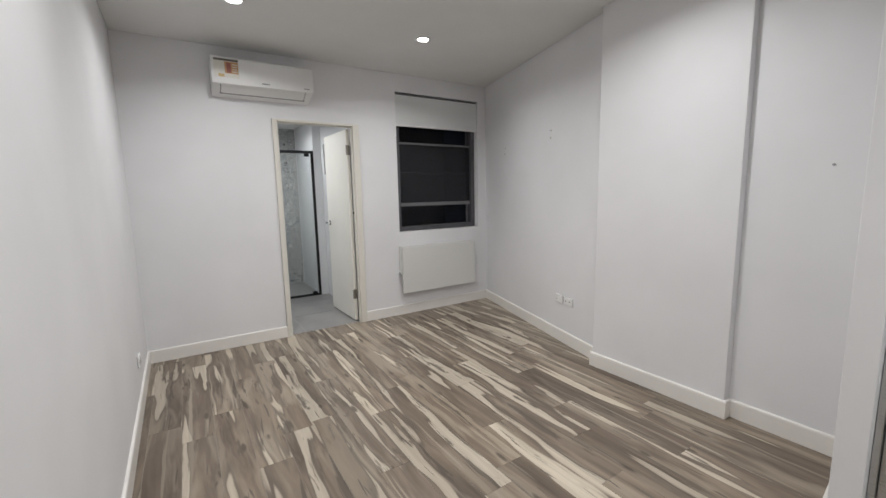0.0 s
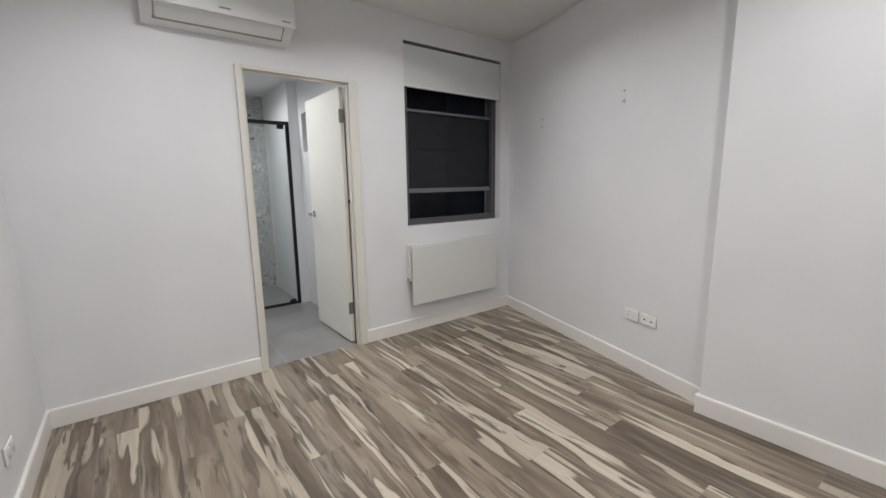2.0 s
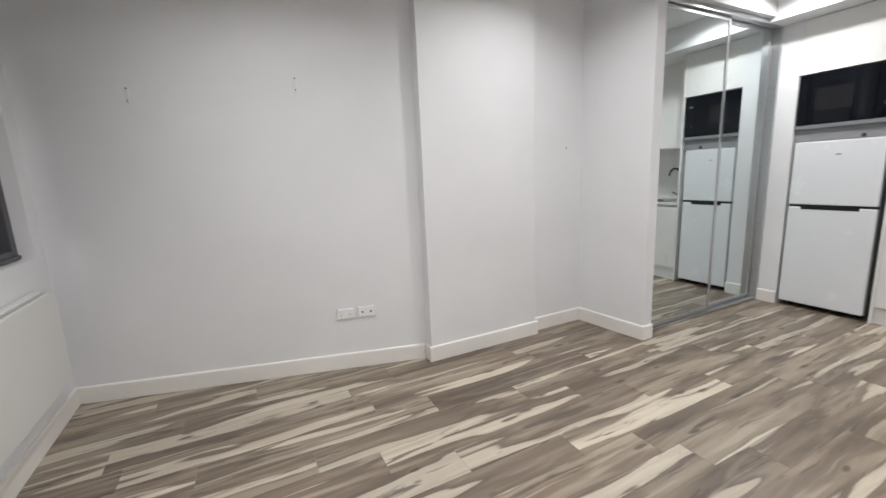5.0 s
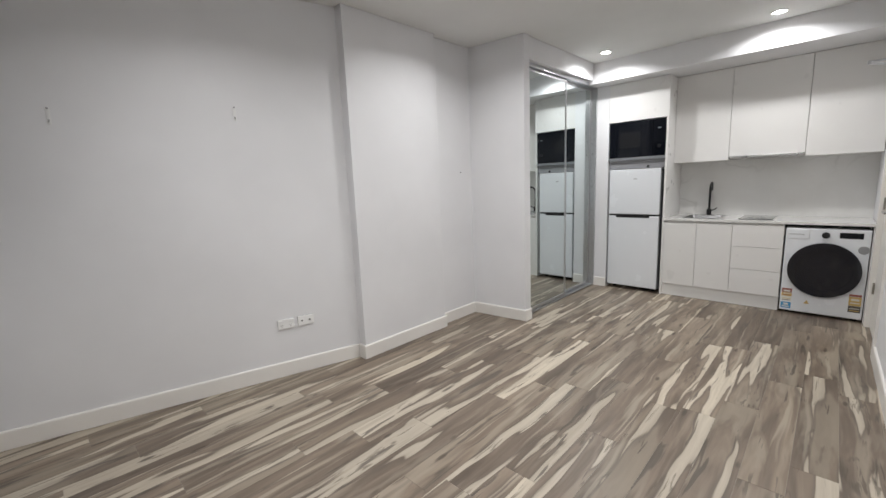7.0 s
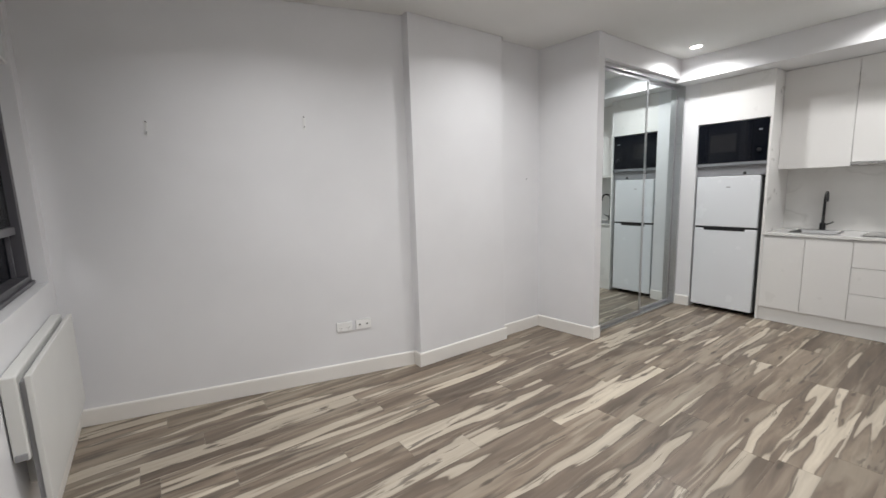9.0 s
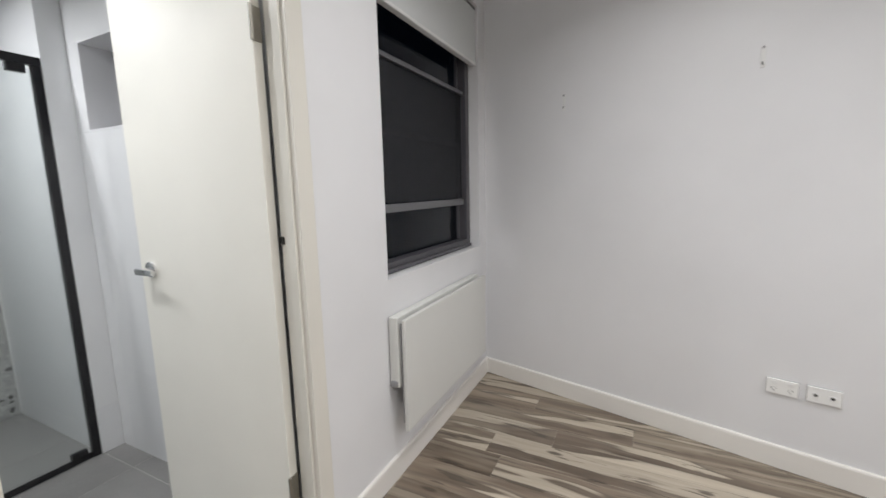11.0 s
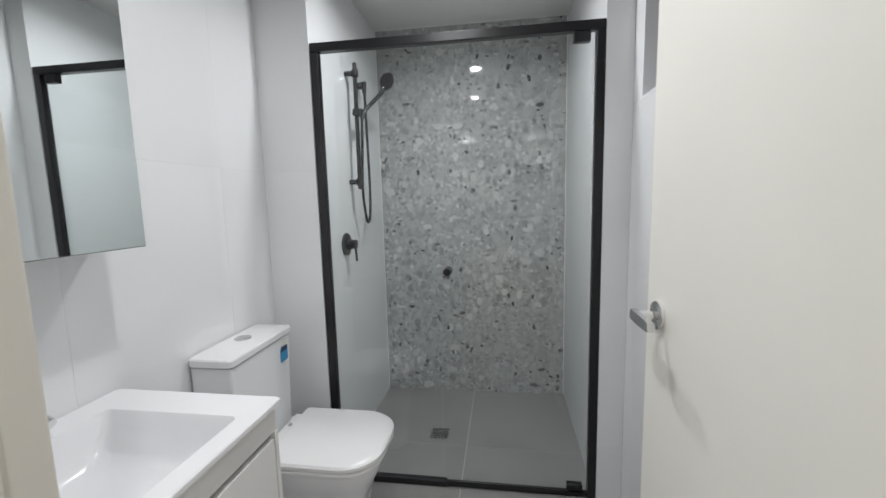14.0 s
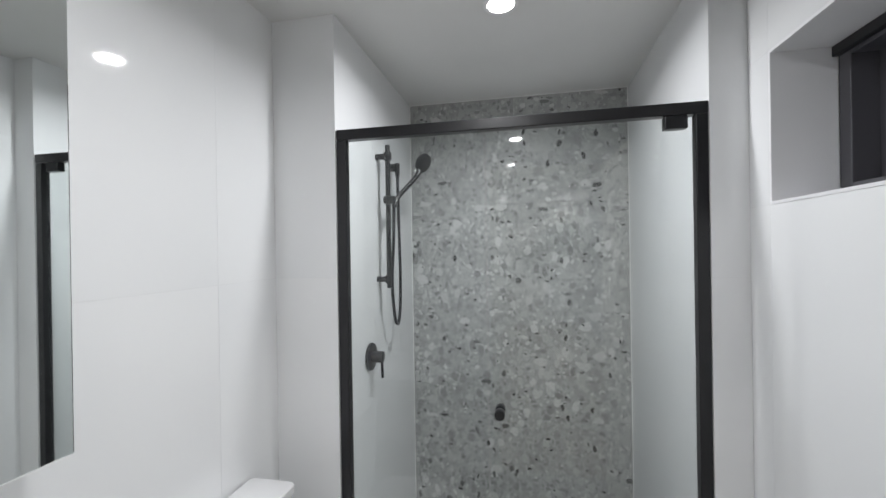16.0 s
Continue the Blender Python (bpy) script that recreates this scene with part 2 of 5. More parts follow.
def terrazzo_material():
    """Polished grey terrazzo with pale, mid and charcoal chips at three sizes."""
    m, t, b = material("terrazzo_tile", 0.045)
    v = coords(t, (1, 1, 1), by_random=23.0)
    wob = node(t, "ShaderNodeTexNoise", Scale=26.0, Detail=2.0)
    t.links.new(v, wob.inputs["Vector"])
    off = t.nodes.new("ShaderNodeVectorMath")
    off.operation = "MULTIPLY_ADD"
    off.inputs[1].default_value = (0.030, 0.030, 0.030)
    t.links.new(wob.outputs["Color"], off.inputs[0])
    t.links.new(v, off.inputs[2])
    ground = node(t, "ShaderNodeTexVoronoi", Scale=44.0)
    t.links.new(off.outputs[0], ground.inputs["Vector"])
    shade = t.nodes.new("ShaderNodeSeparateColor")
    t.links.new(ground.outputs["Color"], shade.inputs[0])
    col = ramp(t, shade.outputs[2], [(0.0, (0.33, 0.33, 0.327)), (0.5, (0.42, 0.419, 0.414)), (1.0, (0.52, 0.518, 0.512))])
    col = mixed(t, 0.5, col, ramp(t, noise_of(t, off.outputs[0], 14.0, 5), [(0.3, (0.32, 0.319, 0.316)), (0.7, (0.50, 0.498, 0.492))]))

    def chips(col, scale, squash, part_of, stops, shrink):
        mp = t.nodes.new("ShaderNodeMapping")
        mp.inputs["Scale"].default_value = squash
        mp.inputs["Rotation"].default_value = (0, scale * 0.37, 0)
        t.links.new(off.outputs[0], mp.inputs["Vector"])
        vo = node(t, "ShaderNodeTexVoronoi", Scale=scale, Randomness=1.0)
        t.links.new(mp.outputs[0], vo.inputs["Vector"])
        sep = t.nodes.new("ShaderNodeSeparateColor")
        t.links.new(vo.outputs["Color"], sep.inputs[0])
        keep = ramp(t, sep.outputs[0], [(part_of, (1, 1, 1)), (part_of + 0.001, (0, 0, 0))])
        near = ramp(t, vo.outputs["Distance"], [(shrink, (1, 1, 1)), (shrink + 0.035, (0, 0, 0))])
        both = mixed(t, 1.0, keep, near, "MULTIPLY")
        return mixed(t, both, col, ramp(t, sep.outputs[1], stops))

    greys = [(0.0, (0.27, 0.27, 0.267)), (0.4, (0.40, 0.40, 0.395)), (0.75, (0.50, 0.498, 0.492)), (1.0, (0.62, 0.618, 0.612))]
    col = chips(col, 40.0, (1.5, 1, 1), 0.60, greys, 0.45)
    col = chips(col, 26.0, (1, 1, 1.6), 0.45, greys, 0.40)
    col = chips(col, 15.0, (1.5, 1, 1), 0.40, greys, 0.40)
    pale = [(0.0, (0.45, 0.448, 0.443)), (1.0, (0.60, 0.598, 0.592))]
    col = chips(col, 9.5, (1, 1, 1.4), 0.22, pale, 0.32)
    dark = [(0.0, (0.059, 0.059, 0.058)), (1.0, (0.188, 0.187, 0.185))]
    col = chips(col, 30.0, (1, 1, 1.8), 0.05, dark, 0.33)
    col = chips(col, 17.0, (1.9, 1, 1), 0.085, dark, 0.29)
    col = chips(col, 10.5, (1.0, 1, 2.1), 0.085, [(0.0, (0.075, 0.075, 0.074)), (1.0, (0.22, 0.22, 0.217))], 0.27)
    col = mixed(t, 1.0, col, (0.935, 0.95, 0.945), "MULTIPLY")
    t.links.new(col, b.inputs["Base Color"])
    return m


TERRAZZO = terrazzo_material()


def wall_tile_material():
    m, t, b = material("white_gloss_tile", 0.045, 0.0, (0.80, 0.81, 0.82))
    v = coords(t, by_random=9.0)
    t.links.new(ramp(t, noise_of(t, v, 1.1, 2), [(0.3, (0.775, 0.785, 0.795)), (0.7, (0.815, 0.82, 0.825))]), b.inputs["Base Color"])
    bumped(t, b, noise_of(t, v, 5.0, 1), 0.02, 0.004)
    return m


WHITE_TILE = wall_tile_material()


def floor_tile_material():
    m, t, b = material("grey_porcelain_tile", 0.36)
    v = coords(t, by_random=17.0)
    col = ramp(t, noise_of(t, v, 3.0, 5, 0.6), [(0.3, (0.215, 0.21, 0.205)), (0.7, (0.275, 0.27, 0.262))])
    col = mixed(t, ramp(t, noise_of(t, v, 160.0, 2), [(0.4, (0, 0, 0)), (0.75, (0.25, 0.25, 0.25))]), col, (0.35, 0.345, 0.335))
    t.links.new(col, b.inputs["Base Color"])
    bumped(t, b, noise_of(t, v, 240.0, 2), 0.08, 0.001)
    return m


FLOOR_TILE = floor_tile_material()


def marble_material():
    m, t, b = material("white_veined_stone", 0.13)
    v = coords(t)
    warp = node(t, "ShaderNodeTexNoise", Scale=1.6, Detail=4.0)
    t.links.new(v, warp.inputs["Vector"])
    off = t.nodes.new("ShaderNodeVectorMath")
    off.operation = "MULTIPLY_ADD"
    off.inputs[1].default_value = (0.9, 0.9, 0.9)
    t.links.new(warp.outputs["Color"], off.inputs[0])
    t.links.new(v, off.inputs[2])
    vo = node(t, "ShaderNodeTexVoronoi", Scale=0.8)
    vo.feature = "DISTANCE_TO_EDGE"
    t.links.new(off.outputs[0], vo.inputs["Vector"])
    vein = ramp(t, vo.outputs["Distance"], [(0.0, (0.30, 0.30, 0.30)), (0.016, (0, 0, 0))])
    body = ramp(t, noise_of(t, v, 2.5, 4), [(0.35, (0.72, 0.71, 0.69)), (0.7, (0.79, 0.785, 0.77))])
    vein = mixed(t, 1.0, vein, ramp(t, noise_of(t, v, 2.1, 2), [(0.42, (0, 0, 0)), (0.62, (1, 1, 1))]), "MULTIPLY")
    t.links.new(mixed(t, vein, body, (0.42, 0.41, 0.39)), b.inputs["Base Color"])
    return m


MARBLE = marble_material()


def mesh_screen_material():
    """Dark fly-screen mesh: part of the light goes through."""
    m, t, b = material("fly_screen_mesh", 0.7, 0.0, (0.022, 0.024, 0.029))
    clear = t.nodes.new("ShaderNodeBsdfTransparent")
    mix = t.nodes.new("ShaderNodeMixShader")
    mix.inputs[0].default_value = 0.62
    t.links.new(clear.outputs[0], mix.inputs[1])
    t.links.new(b.outputs[0], mix.inputs[2])
    t.links.new(mix.outputs[0], t.nodes["Material Output"].inputs[0])
    return m


SCREEN = mesh_screen_material()


def glowing(name, strength):
    m, t, b = material(name, 0.4, 0.0, (0.9, 0.9, 0.9))
    b.inputs["Emission Color"].default_value = (1.0, 0.97, 0.93, 1)
    b.inputs["Emission Strength"].default_value = strength
    return m


LED = glowing("led_diffuser", 30.0)

# ---------------------------------------------------------------- mesh tools
ORIGIN = {}


def finish(name, bm, mat, smooth):
    me = bpy.data.meshes.new(name)
    bmesh.ops.recalc_face_normals(bm, faces=bm.faces)
    for f in bm.faces:
        f.smooth = smooth
    bm.to_mesh(me)
    bm.free()
    if smooth:
        me.set_sharp_from_angle(angle=radians(35))
    me.materials.append(mat)
    return me


def thing(name, at, label, category, group="", kind=""):
    """An Empty at a thing's base, to carry its parts."""
    ob = new(name)
    ob.location = at
    ob.empty_display_size = 0.05
    ORIGIN[ob] = Vector(at)
    return tagged(ob, label, category, group, kind)


def part(name, bm, mat, parent, label="", smooth=False):
    """One mesh under a thing or a part; the bmesh is in world metres."""
    o = ORIGIN[parent]
    bmesh.ops.translate(bm, verts=bm.verts, vec=-o)
    ob = new(name, finish(name, bm, mat, smooth))
    ob.parent = parent
    ORIGIN[ob] = o
    return tagged(ob, label)


def solid(name, bm, mat, label, category, kind="", at=None, smooth=False, group=""):
    """A top-level thing that is one mesh."""
    if at is None:
        xs = [v.co for v in bm.verts]
        at = (sum(v.x for v in xs) / len(xs), sum(v.y for v in xs) / len(xs), min(v.z for v in xs))
    bmesh.ops.translate(bm, verts=bm.verts, vec=-Vector(at))
    ob = new(name, finish(name, bm, mat, smooth))
    ob.location = at
    ORIGIN[ob] = Vector(at)
    return tagged(ob, label, category, group, kind)


def box(x0, x1, y0, y1, z0, z1, bevel=0.0, bm=None, seg=2):
    own = bmesh.new()
    bmesh.ops.create_cube(own, size=1.0)
    lo, hi = Vector((min(x0, x1), min(y0, y1), min(z0, z1))), Vector((max(x0, x1), max(y0, y1), max(z0, z1)))
    for v in own.verts:
        v.co = Vector((lo[i] + (v.co[i] + 0.5) * (hi[i] - lo[i]) for i in range(3)))
    if bevel:
        bmesh.ops.bevel(own, geom=own.edges[:], offset=bevel, segments=seg, affect="EDGES", profile=0.5)
    return merged(bm, own)


def merged(bm, own):
    if bm is None:
        return own
    me = bpy.data.meshes.new("tmp")
    own.to_mesh(me)
    own.free()
    bm.from_mesh(me)
    bpy.data.meshes.remove(me)
    return bm


def prism(poly, z0, z1, bm=None, bevel=0.0, seg=2):
    """A footprint, in x and y, raised from z0 to z1."""
    own = bmesh.new()
    low = [own.verts.new((x, y, z0)) for x, y in poly]
    high = [own.verts.new((x, y, z1)) for x, y in poly]
    own.faces.new(low[::-1])
    own.faces.new(high)
    n = len(poly)
    for i in range(n):
        own.faces.new((low[i], low[(i + 1) % n], high[(i + 1) % n], high[i]))
    if bevel:
        bmesh.ops.bevel(own, geom=own.edges[:], offset=bevel, segments=seg, affect="EDGES", profile=0.5)
    return merged(bm, own)


def loft(rings, bm=None, caps=True):
    """Skin through rings of equal count."""
    own = bmesh.new()
    made = [[own.verts.new(p) for p in r] for r in rings]
    n = len(rings[0])
    for a, b in zip(made, made[1:]):
        for i in range(n):
            own.faces.new((a[i], a[(i + 1) % n], b[(i + 1) % n], b[i]))
    if caps:
        own.faces.new(made[0][::-1])
        own.faces.new(made[-1])
    return merged(bm, own)


def cyl(c, r, length, axis="z", seg=32, bm=None, r2=None, bevel=0.0):
    own = bmesh.new()
    bmesh.ops.create_cone(own, cap_ends=True, segments=seg, radius1=r, radius2=r if r2 is None else r2, depth=length)
    if bevel:
        rims = [e for e in own.edges if abs(e.verts[0].co.z - e.verts[1].co.z) < 1e-6]
        bmesh.ops.bevel(own, geom=rims, offset=bevel, segments=2, affect="EDGES", profile=0.5)
    turn = {"z": pose(0, 0, 0), "x": pose(0, 0, 0, 0, 90, 0), "y": pose(0, 0, 0, -90, 0, 0)}[axis]
    bmesh.ops.transform(own, matrix=Matrix.Translation(c) @ turn, verts=own.verts)
    return merged(bm, own)


def ring(c, r_out, r_in, length, axis="z", seg=40, bm=None):
    own = bmesh.new()
    h = length / 2
    rows = [[own.verts.new((r * math.cos(2 * math.pi * i / seg), r * math.sin(2 * math.pi * i / seg), z)) for i in range(seg)]
            for r, z in ((r_out, -h), (r_out, h), (r_in, h), (r_in, -h))]
    for k in range(4):
        a, b = rows[k], rows[(k + 1) % 4]
        for i in range(seg):
            own.faces.new((a[i], a[(i + 1) % seg], b[(i + 1) % seg], b[i]))
    turn = {"z": pose(0, 0, 0), "x": pose(0, 0, 0, 0, 90, 0), "y": pose(0, 0, 0, -90, 0, 0)}[axis]
    bmesh.ops.transform(own, matrix=Matrix.Translation(c) @ turn, verts=own.verts)
    return merged(bm, own)


def tube(points, r, seg=12, bm=None, smooth_steps=0):
    """A round bar along points (Catmull-Rom between them if asked)."""
    pts = [Vector(p) for p in points]
    if smooth_steps:
        fine = []
        for i in range(len(pts) - 1):
            p0, p1, p2, p3 = pts[max(i - 1, 0)], pts[i], pts[i + 1], pts[min(i + 2, len(pts) - 1)]
            for k in range(smooth_steps):
                u = k / smooth_steps
                fine.append(0.5 * (2 * p1 + (p2 - p0) * u + (2 * p0 - 5 * p1 + 4 * p2 - p3) * u * u + (3 * p1 - p0 - 3 * p2 + p3) * u ** 3))
        pts = fine + [pts[-1]]
    rings, up = [], None
    for i, p in enumerate(pts):
        way = (pts[min(i + 1, len(pts) - 1)] - pts[max(i - 1, 0)]).normalized()
        if up is None:
            up = way.orthogonal().normalized()
        up = (up - way * up.dot(way)).normalized()
        side = way.cross(up)
        rings.append([p + r * (math.cos(2 * math.pi * k / seg) * up + math.sin(2 * math.pi * k / seg) * side) for k in range(seg)])
    return loft(rings, bm)


def rounded(x0, x1, y0, y1, r, z, steps=6):
    """A ring of points round a rounded rectangle; r: one radius or four (from x1 y1, anticlockwise)."""
    rs = r if isinstance(r, tuple) else (r,) * 4
    out = []
    for (cx, cy, sx, sy, a), q in zip(((x1, y1, -1, -1, 0), (x0, y1, 1, -1, 90), (x0, y0, 1, 1, 180), (x1, y0, -1, 1, 270)), rs):
        for k in range(steps + 1):
            an = radians(a + 90 * k / steps)
            out.append((cx + sx * q + q * math.cos(an), cy + sy * q + q * math.sin(an), z))
    return out


def run(p0, p1, thick, z0, z1, holes=(), bm=None):
    """A straight wall from p0 to p1, its face on that line and its body to the right of the way; holes: (from, to, bottom, top) along it."""
    own = bmesh.new()
    length = math.hypot(p1[0] - p0[0], p1[1] - p0[1])
    at = 0.0
    for a, b, lo, hi in sorted(holes):
        box(at, a, -thick, 0, z0, z1, bm=own)
        if lo > z0:
            box(a, b, -thick, 0, z0, lo, bm=own)
        if hi < z1:
            box(a, b, -thick, 0, hi, z1, bm=own)
        at = b
    box(at, length, -thick, 0, z0, z1, bm=own)
    turn = math.degrees(math.atan2(p1[1] - p0[1], p1[0] - p0[0]))
    bmesh.ops.transform(own, matrix=pose(p0[0], p0[1], 0, 0, 0, turn), verts=own.verts)
    return merged(bm, own)

# ---------------------------------------------------------------- structure: main room
S = "structure"
LEFT_A, LEFT_B = (-0.085, 4.82), (-0.012, -1.42)


def left_x(y):
    return LEFT_A[0] + (LEFT_A[1] - y) / (LEFT_A[1] - LEFT_B[1]) * (LEFT_B[0] - LEFT_A[0])


def right_x(y):
    return 3.557 + (y - 4.70) * 0.263


solid("wall_back", box(-0.3, 1.038, 4.70, 4.77, 0, WALL_TOP, bm=box(1.038, 1.88, 4.70, 4.77, 2.10, WALL_TOP, bm=box(1.88, 1.94, 4.70, 4.77, 0, WALL_TOP, bm=box(1.94, 2.315, 4.70, 4.84, 0, WALL_TOP,
      bm=box(2.315, 3.43, 4.70, 4.84, 0, 0.956, bm=box(2.315, 3.43, 4.70, 4.84, 2.48, WALL_TOP, bm=box(3.43, 3.80, 4.70, 4.84, 0, WALL_TOP))))))),
      WALL, "white painted plaster wall with a doorway and a window", "wall", S)
solid("wall_left", run(LEFT_A, LEFT_B, 0.12, 0, WALL_TOP, [(4.595, 5.445, 0, 2.10)]), WALL, "white painted plaster wall with the entry door", "wall", S)
solid("wall_right", run((right_x(2.4), 2.4), (right_x(4.86), 4.86), 0.12, 0, WALL_TOP), WALL, "white painted plaster wall set askew", "wall", S)
solid("wall_column", box(2.912, 3.25, 1.62, 2.555, 0, WALL_TOP, 0.004), WALL, "white painted plaster pier standing proud of the wall", "column", S)
solid("wall_nook", box(2.972, 3.1, 0.90, 1.62, 0, WALL_TOP), WALL, "white painted plaster wall behind the pier", "wall", S)
solid("wall_return", prism([(2.990, 1.087), (2.381, 1.020), (2.381, 0.925), (2.990, 0.925)], 0, WALL_TOP, bevel=0.003), WALL, "white painted wall stub beside the wardrobe", "wall", S)
solid("wall_lintel", box(2.395, 2.62, -0.70, 0.925, 2.475, WALL_TOP), WALL, "white painted wall over the mirrored wardrobe", "wall", S)
solid("wall_wardrobe", box(2.62, 2.70, -1.30, 0.925, 0, WALL_TOP), WALL, "plain wall behind the wardrobe", "wall", S)
solid("wall_kitchen_side", box(2.292, 2.62, -1.30, -0.70, 0, 2.44), WALL, "white painted wall between wardrobe and fridge", "wall", S)
solid("wall_kitchen_back", box(-0.2, 2.70, -1.42, -1.30, 0, WALL_TOP), WALL, "white wall behind the kitchen", "wall", S)
solid("bulkhead", box(-0.06, 2.62, -1.30, -0.468, 2.44, WALL_TOP, 0.003), WALL, "white plastered bulkhead over the kitchen", "bulkhead", S)
G = 0.009
solid("ceiling", prism([(left_x(4.70) + G, 4.70 - G), (left_x(-0.468) + G, -0.466), (2.395 - G, -0.466), (2.395 - G, 0.925), (2.381 - G, 0.925), (2.381 - G, 1.020 + G),
                        (2.972 - G, 1.086 + G), (2.972 - G, 1.62 - G), (2.912 - G, 1.62 - G), (2.912 - G, 2.555 + G), (right_x(2.555) - G, 2.555 + G), (right_x(4.70) - G, 4.70 - G)], CEIL, WALL_TOP - 0.001),
      CEILING, "flat white painted plaster ceiling with a narrow shadow gap at the walls", "ceiling", S)
solid("ceiling_slab", box(-0.3, 3.80, -1.42, 4.84, WALL_TOP, WALL_TOP + 0.1), CEILING, "slab above the plaster ceiling", "ceiling", S)


def skirting(p0, p1, label="white gloss painted skirting board"):
    """A board 11 cm high on the left of the way from p0 to p1."""
    length = math.hypot(p1[0] - p0[0], p1[1] - p0[1])
    prof = [(0, 0), (0.015, 0), (0.015, 0.100), (0.0125, 0.107), (0.007, 0.110), (0, 0.110)]
    bm = loft([[(s, y, z) for y, z in prof] for s in (0, length)])
    turn = math.degrees(math.atan2(p1[1] - p0[1], p1[0] - p0[0]))
    bmesh.ops.transform(bm, matrix=pose(p0[0], p0[1], 0.002, 0, 0, turn), verts=bm.verts)
    solid("baseboard", bm, TRIM, label, "skirting board", S)


skirting((1.040, 4.70), (left_x(4.70), 4.70))
skirting((right_x(4.70), 4.70), (1.88, 4.70))
skirting((left_x(4.685), 4.685), (left_x(0.27), 0.27))
skirting((right_x(2.57), 2.57), (right_x(4.685), 4.685))
skirting((2.912, 2.555), (right_x(2.555), 2.555))
skirting((2.912, 1.605), (2.912, 2.570))
skirting((2.972, 1.62), (2.912, 1.62))
skirting((2.972, 1.10), (2.972, 1.605))
skirting((2.366, 1.0184), (2.972, 1.085))
skirting((2.381, 0.925), (2.381, 1.020))
skirting((2.292, -0.70), (2.47, -0.70))

# ---------------------------------------------------------------- structure: bathroom
B0 = 0.0012  # how far the tiles stand out of their joints
solid("wall_bath_left", box(0.25, 0.38 - B0, 4.773, 6.22 + B0, 0, BATH_CEIL), GROUT, "tiled bathroom wall", "wall", S, )
solid("wall_bath_nib", box(0.25, 0.623 - B0, 6.22 + B0, 7.30, 0, BATH_CEIL), GROUT, "tiled nib wall beside the shower", "wall", S)
solid("wall_shower_back", box(0.623 - B0, 1.82 + B0, 7.181 + B0, 7.30, 0, BATH_CEIL), TERRAZZO_GROUT, "terrazzo tiled shower wall", "wall", S)
solid("wall_shower_right", box(1.82 + B0, 2.25, 6.22 + B0, 7.30, 0, BATH_CEIL), GROUT, "tiled nib wall beside the shower", "wall", S)
WY0, WY1, WZ0, WZ1 = 5.45, 6.12, 1.657, 2.066
solid("wall_bath_right", run((1.922 + B0, 4.845), (1.922 + B0, 6.22 + B0), 0.32, 0, BATH_CEIL, [(WY0 - 4.845, WY1 - 4.845, WZ0, WZ1)]), GROUT, "tiled bathroom wall with a small high window", "wall", S)
solid("wall_bath_front", box(0.25, 1.036, 4.773, 4.783, 0, BATH_CEIL, bm=box(1.882, 1.93, 4.773, 4.783, 0, BATH_CEIL, bm=box(1.036, 1.882, 4.773, 4.783, 2.102, BATH_CEIL))), WALL, "white painted bathroom wall round the doorway", "wall", S)
solid("ceiling_bath", box(0.25, 2.25, 4.773, 7.30, BATH_CEIL, BATH_CEIL + 0.1), CEILING, "flat white painted bathroom ceiling", "ceiling", S)

# ---------------------------------------------------------------- door frame and bathroom door
df = thing("door_frame", (1.455, 4.73, 0), "cream painted timber door frame of the bathroom", "door frame", kind=S)
part("jamb", box(1.040, 1.081, 4.680, 4.772, 0, 2.10, 0.003), CREAM, df)
part("jamb", box(1.812, 1.879, 4.680, 4.772, 0, 2.10, 0.003), CREAM, df)
part("head", box(1.081, 1.812, 4.680, 4.772, 2.076, 2.10, 0.003), CREAM, df)
part("door_stop", box(1.081, 1.092, 4.700, 4.732, 0, 2.076, 0.002), CREAM, df)
part("door_stop", box(1.801, 1.812, 4.700, 4.732, 0, 2.076, 0.002), CREAM, df)
part("door_stop", box(1.092, 1.801, 4.700, 4.732, 2.066, 2.076, 0.002), CREAM, df)
part("strike_plate", box(1.0805, 1.0828, 4.734, 4.766, 1.018, 1.094, 0.001), STEEL, df, "steel strike plate let into the jamb")
# no cut-out: a dark block gives the shade of the hole
part("latch_hole", box(1.0820, 1.0834, 4.741, 4.754, 1.036, 1.076), RUBBER_AND_HOLES, df, "dark patch standing for the latch hole")
part("buffer", box(1.802, 1.813, 4.755, 4.770, 1.178, 1.204, 0.003), RUBBER_AND_HOLES, df, "small black rubber buffer")

dl = new("door_1")
dl.empty_display_size = 0.05
ORIGIN[dl] = Vector((0, 0, 0))
tagged(dl, "cream painted flush bathroom door standing open into the bathroom", "door", kind=S)
dl.matrix_basis = pose(1.790, 4.776, 0, 0, 0, 91.3)
leaf = part("leaf", box(0.004, 0.722, -0.017, 0.018, 0.012, 2.062, 0.002), DOOR_PAINT, dl)
for side in (1, -1):
    h = part("door_handle", cyl((0.652, side * 0.022 + 0.0005, 1.060), 0.031, 0.010, "y", 40, bevel=0.003), CHROME, dl, "chrome lever handle on a round rose", True)
    part("neck", cyl((0.652, side * 0.047, 1.060), 0.010, 0.044, "y", 24), CHROME, h, smooth=True)
    part("lever", loft([[(s, side * (y + d), 1.060 + q) for d, q in ((-0.006, -w), (0.006, -w), (0.008, 0), (0.006, w), (-0.006, w), (-0.008, 0))]
                        for s, y, w in ((0.668, 0.066, 0.009), (0.662, 0.068, 0.0115), (0.62, 0.069, 0.0115), (0.58, 0.069, 0.011), (0.562, 0.068, 0.009))]), CHROME, h, smooth=True)
part("latch", box(0.721, 0.7245, -0.011, 0.012, 1.00, 1.10, 0.001), STEEL, dl)
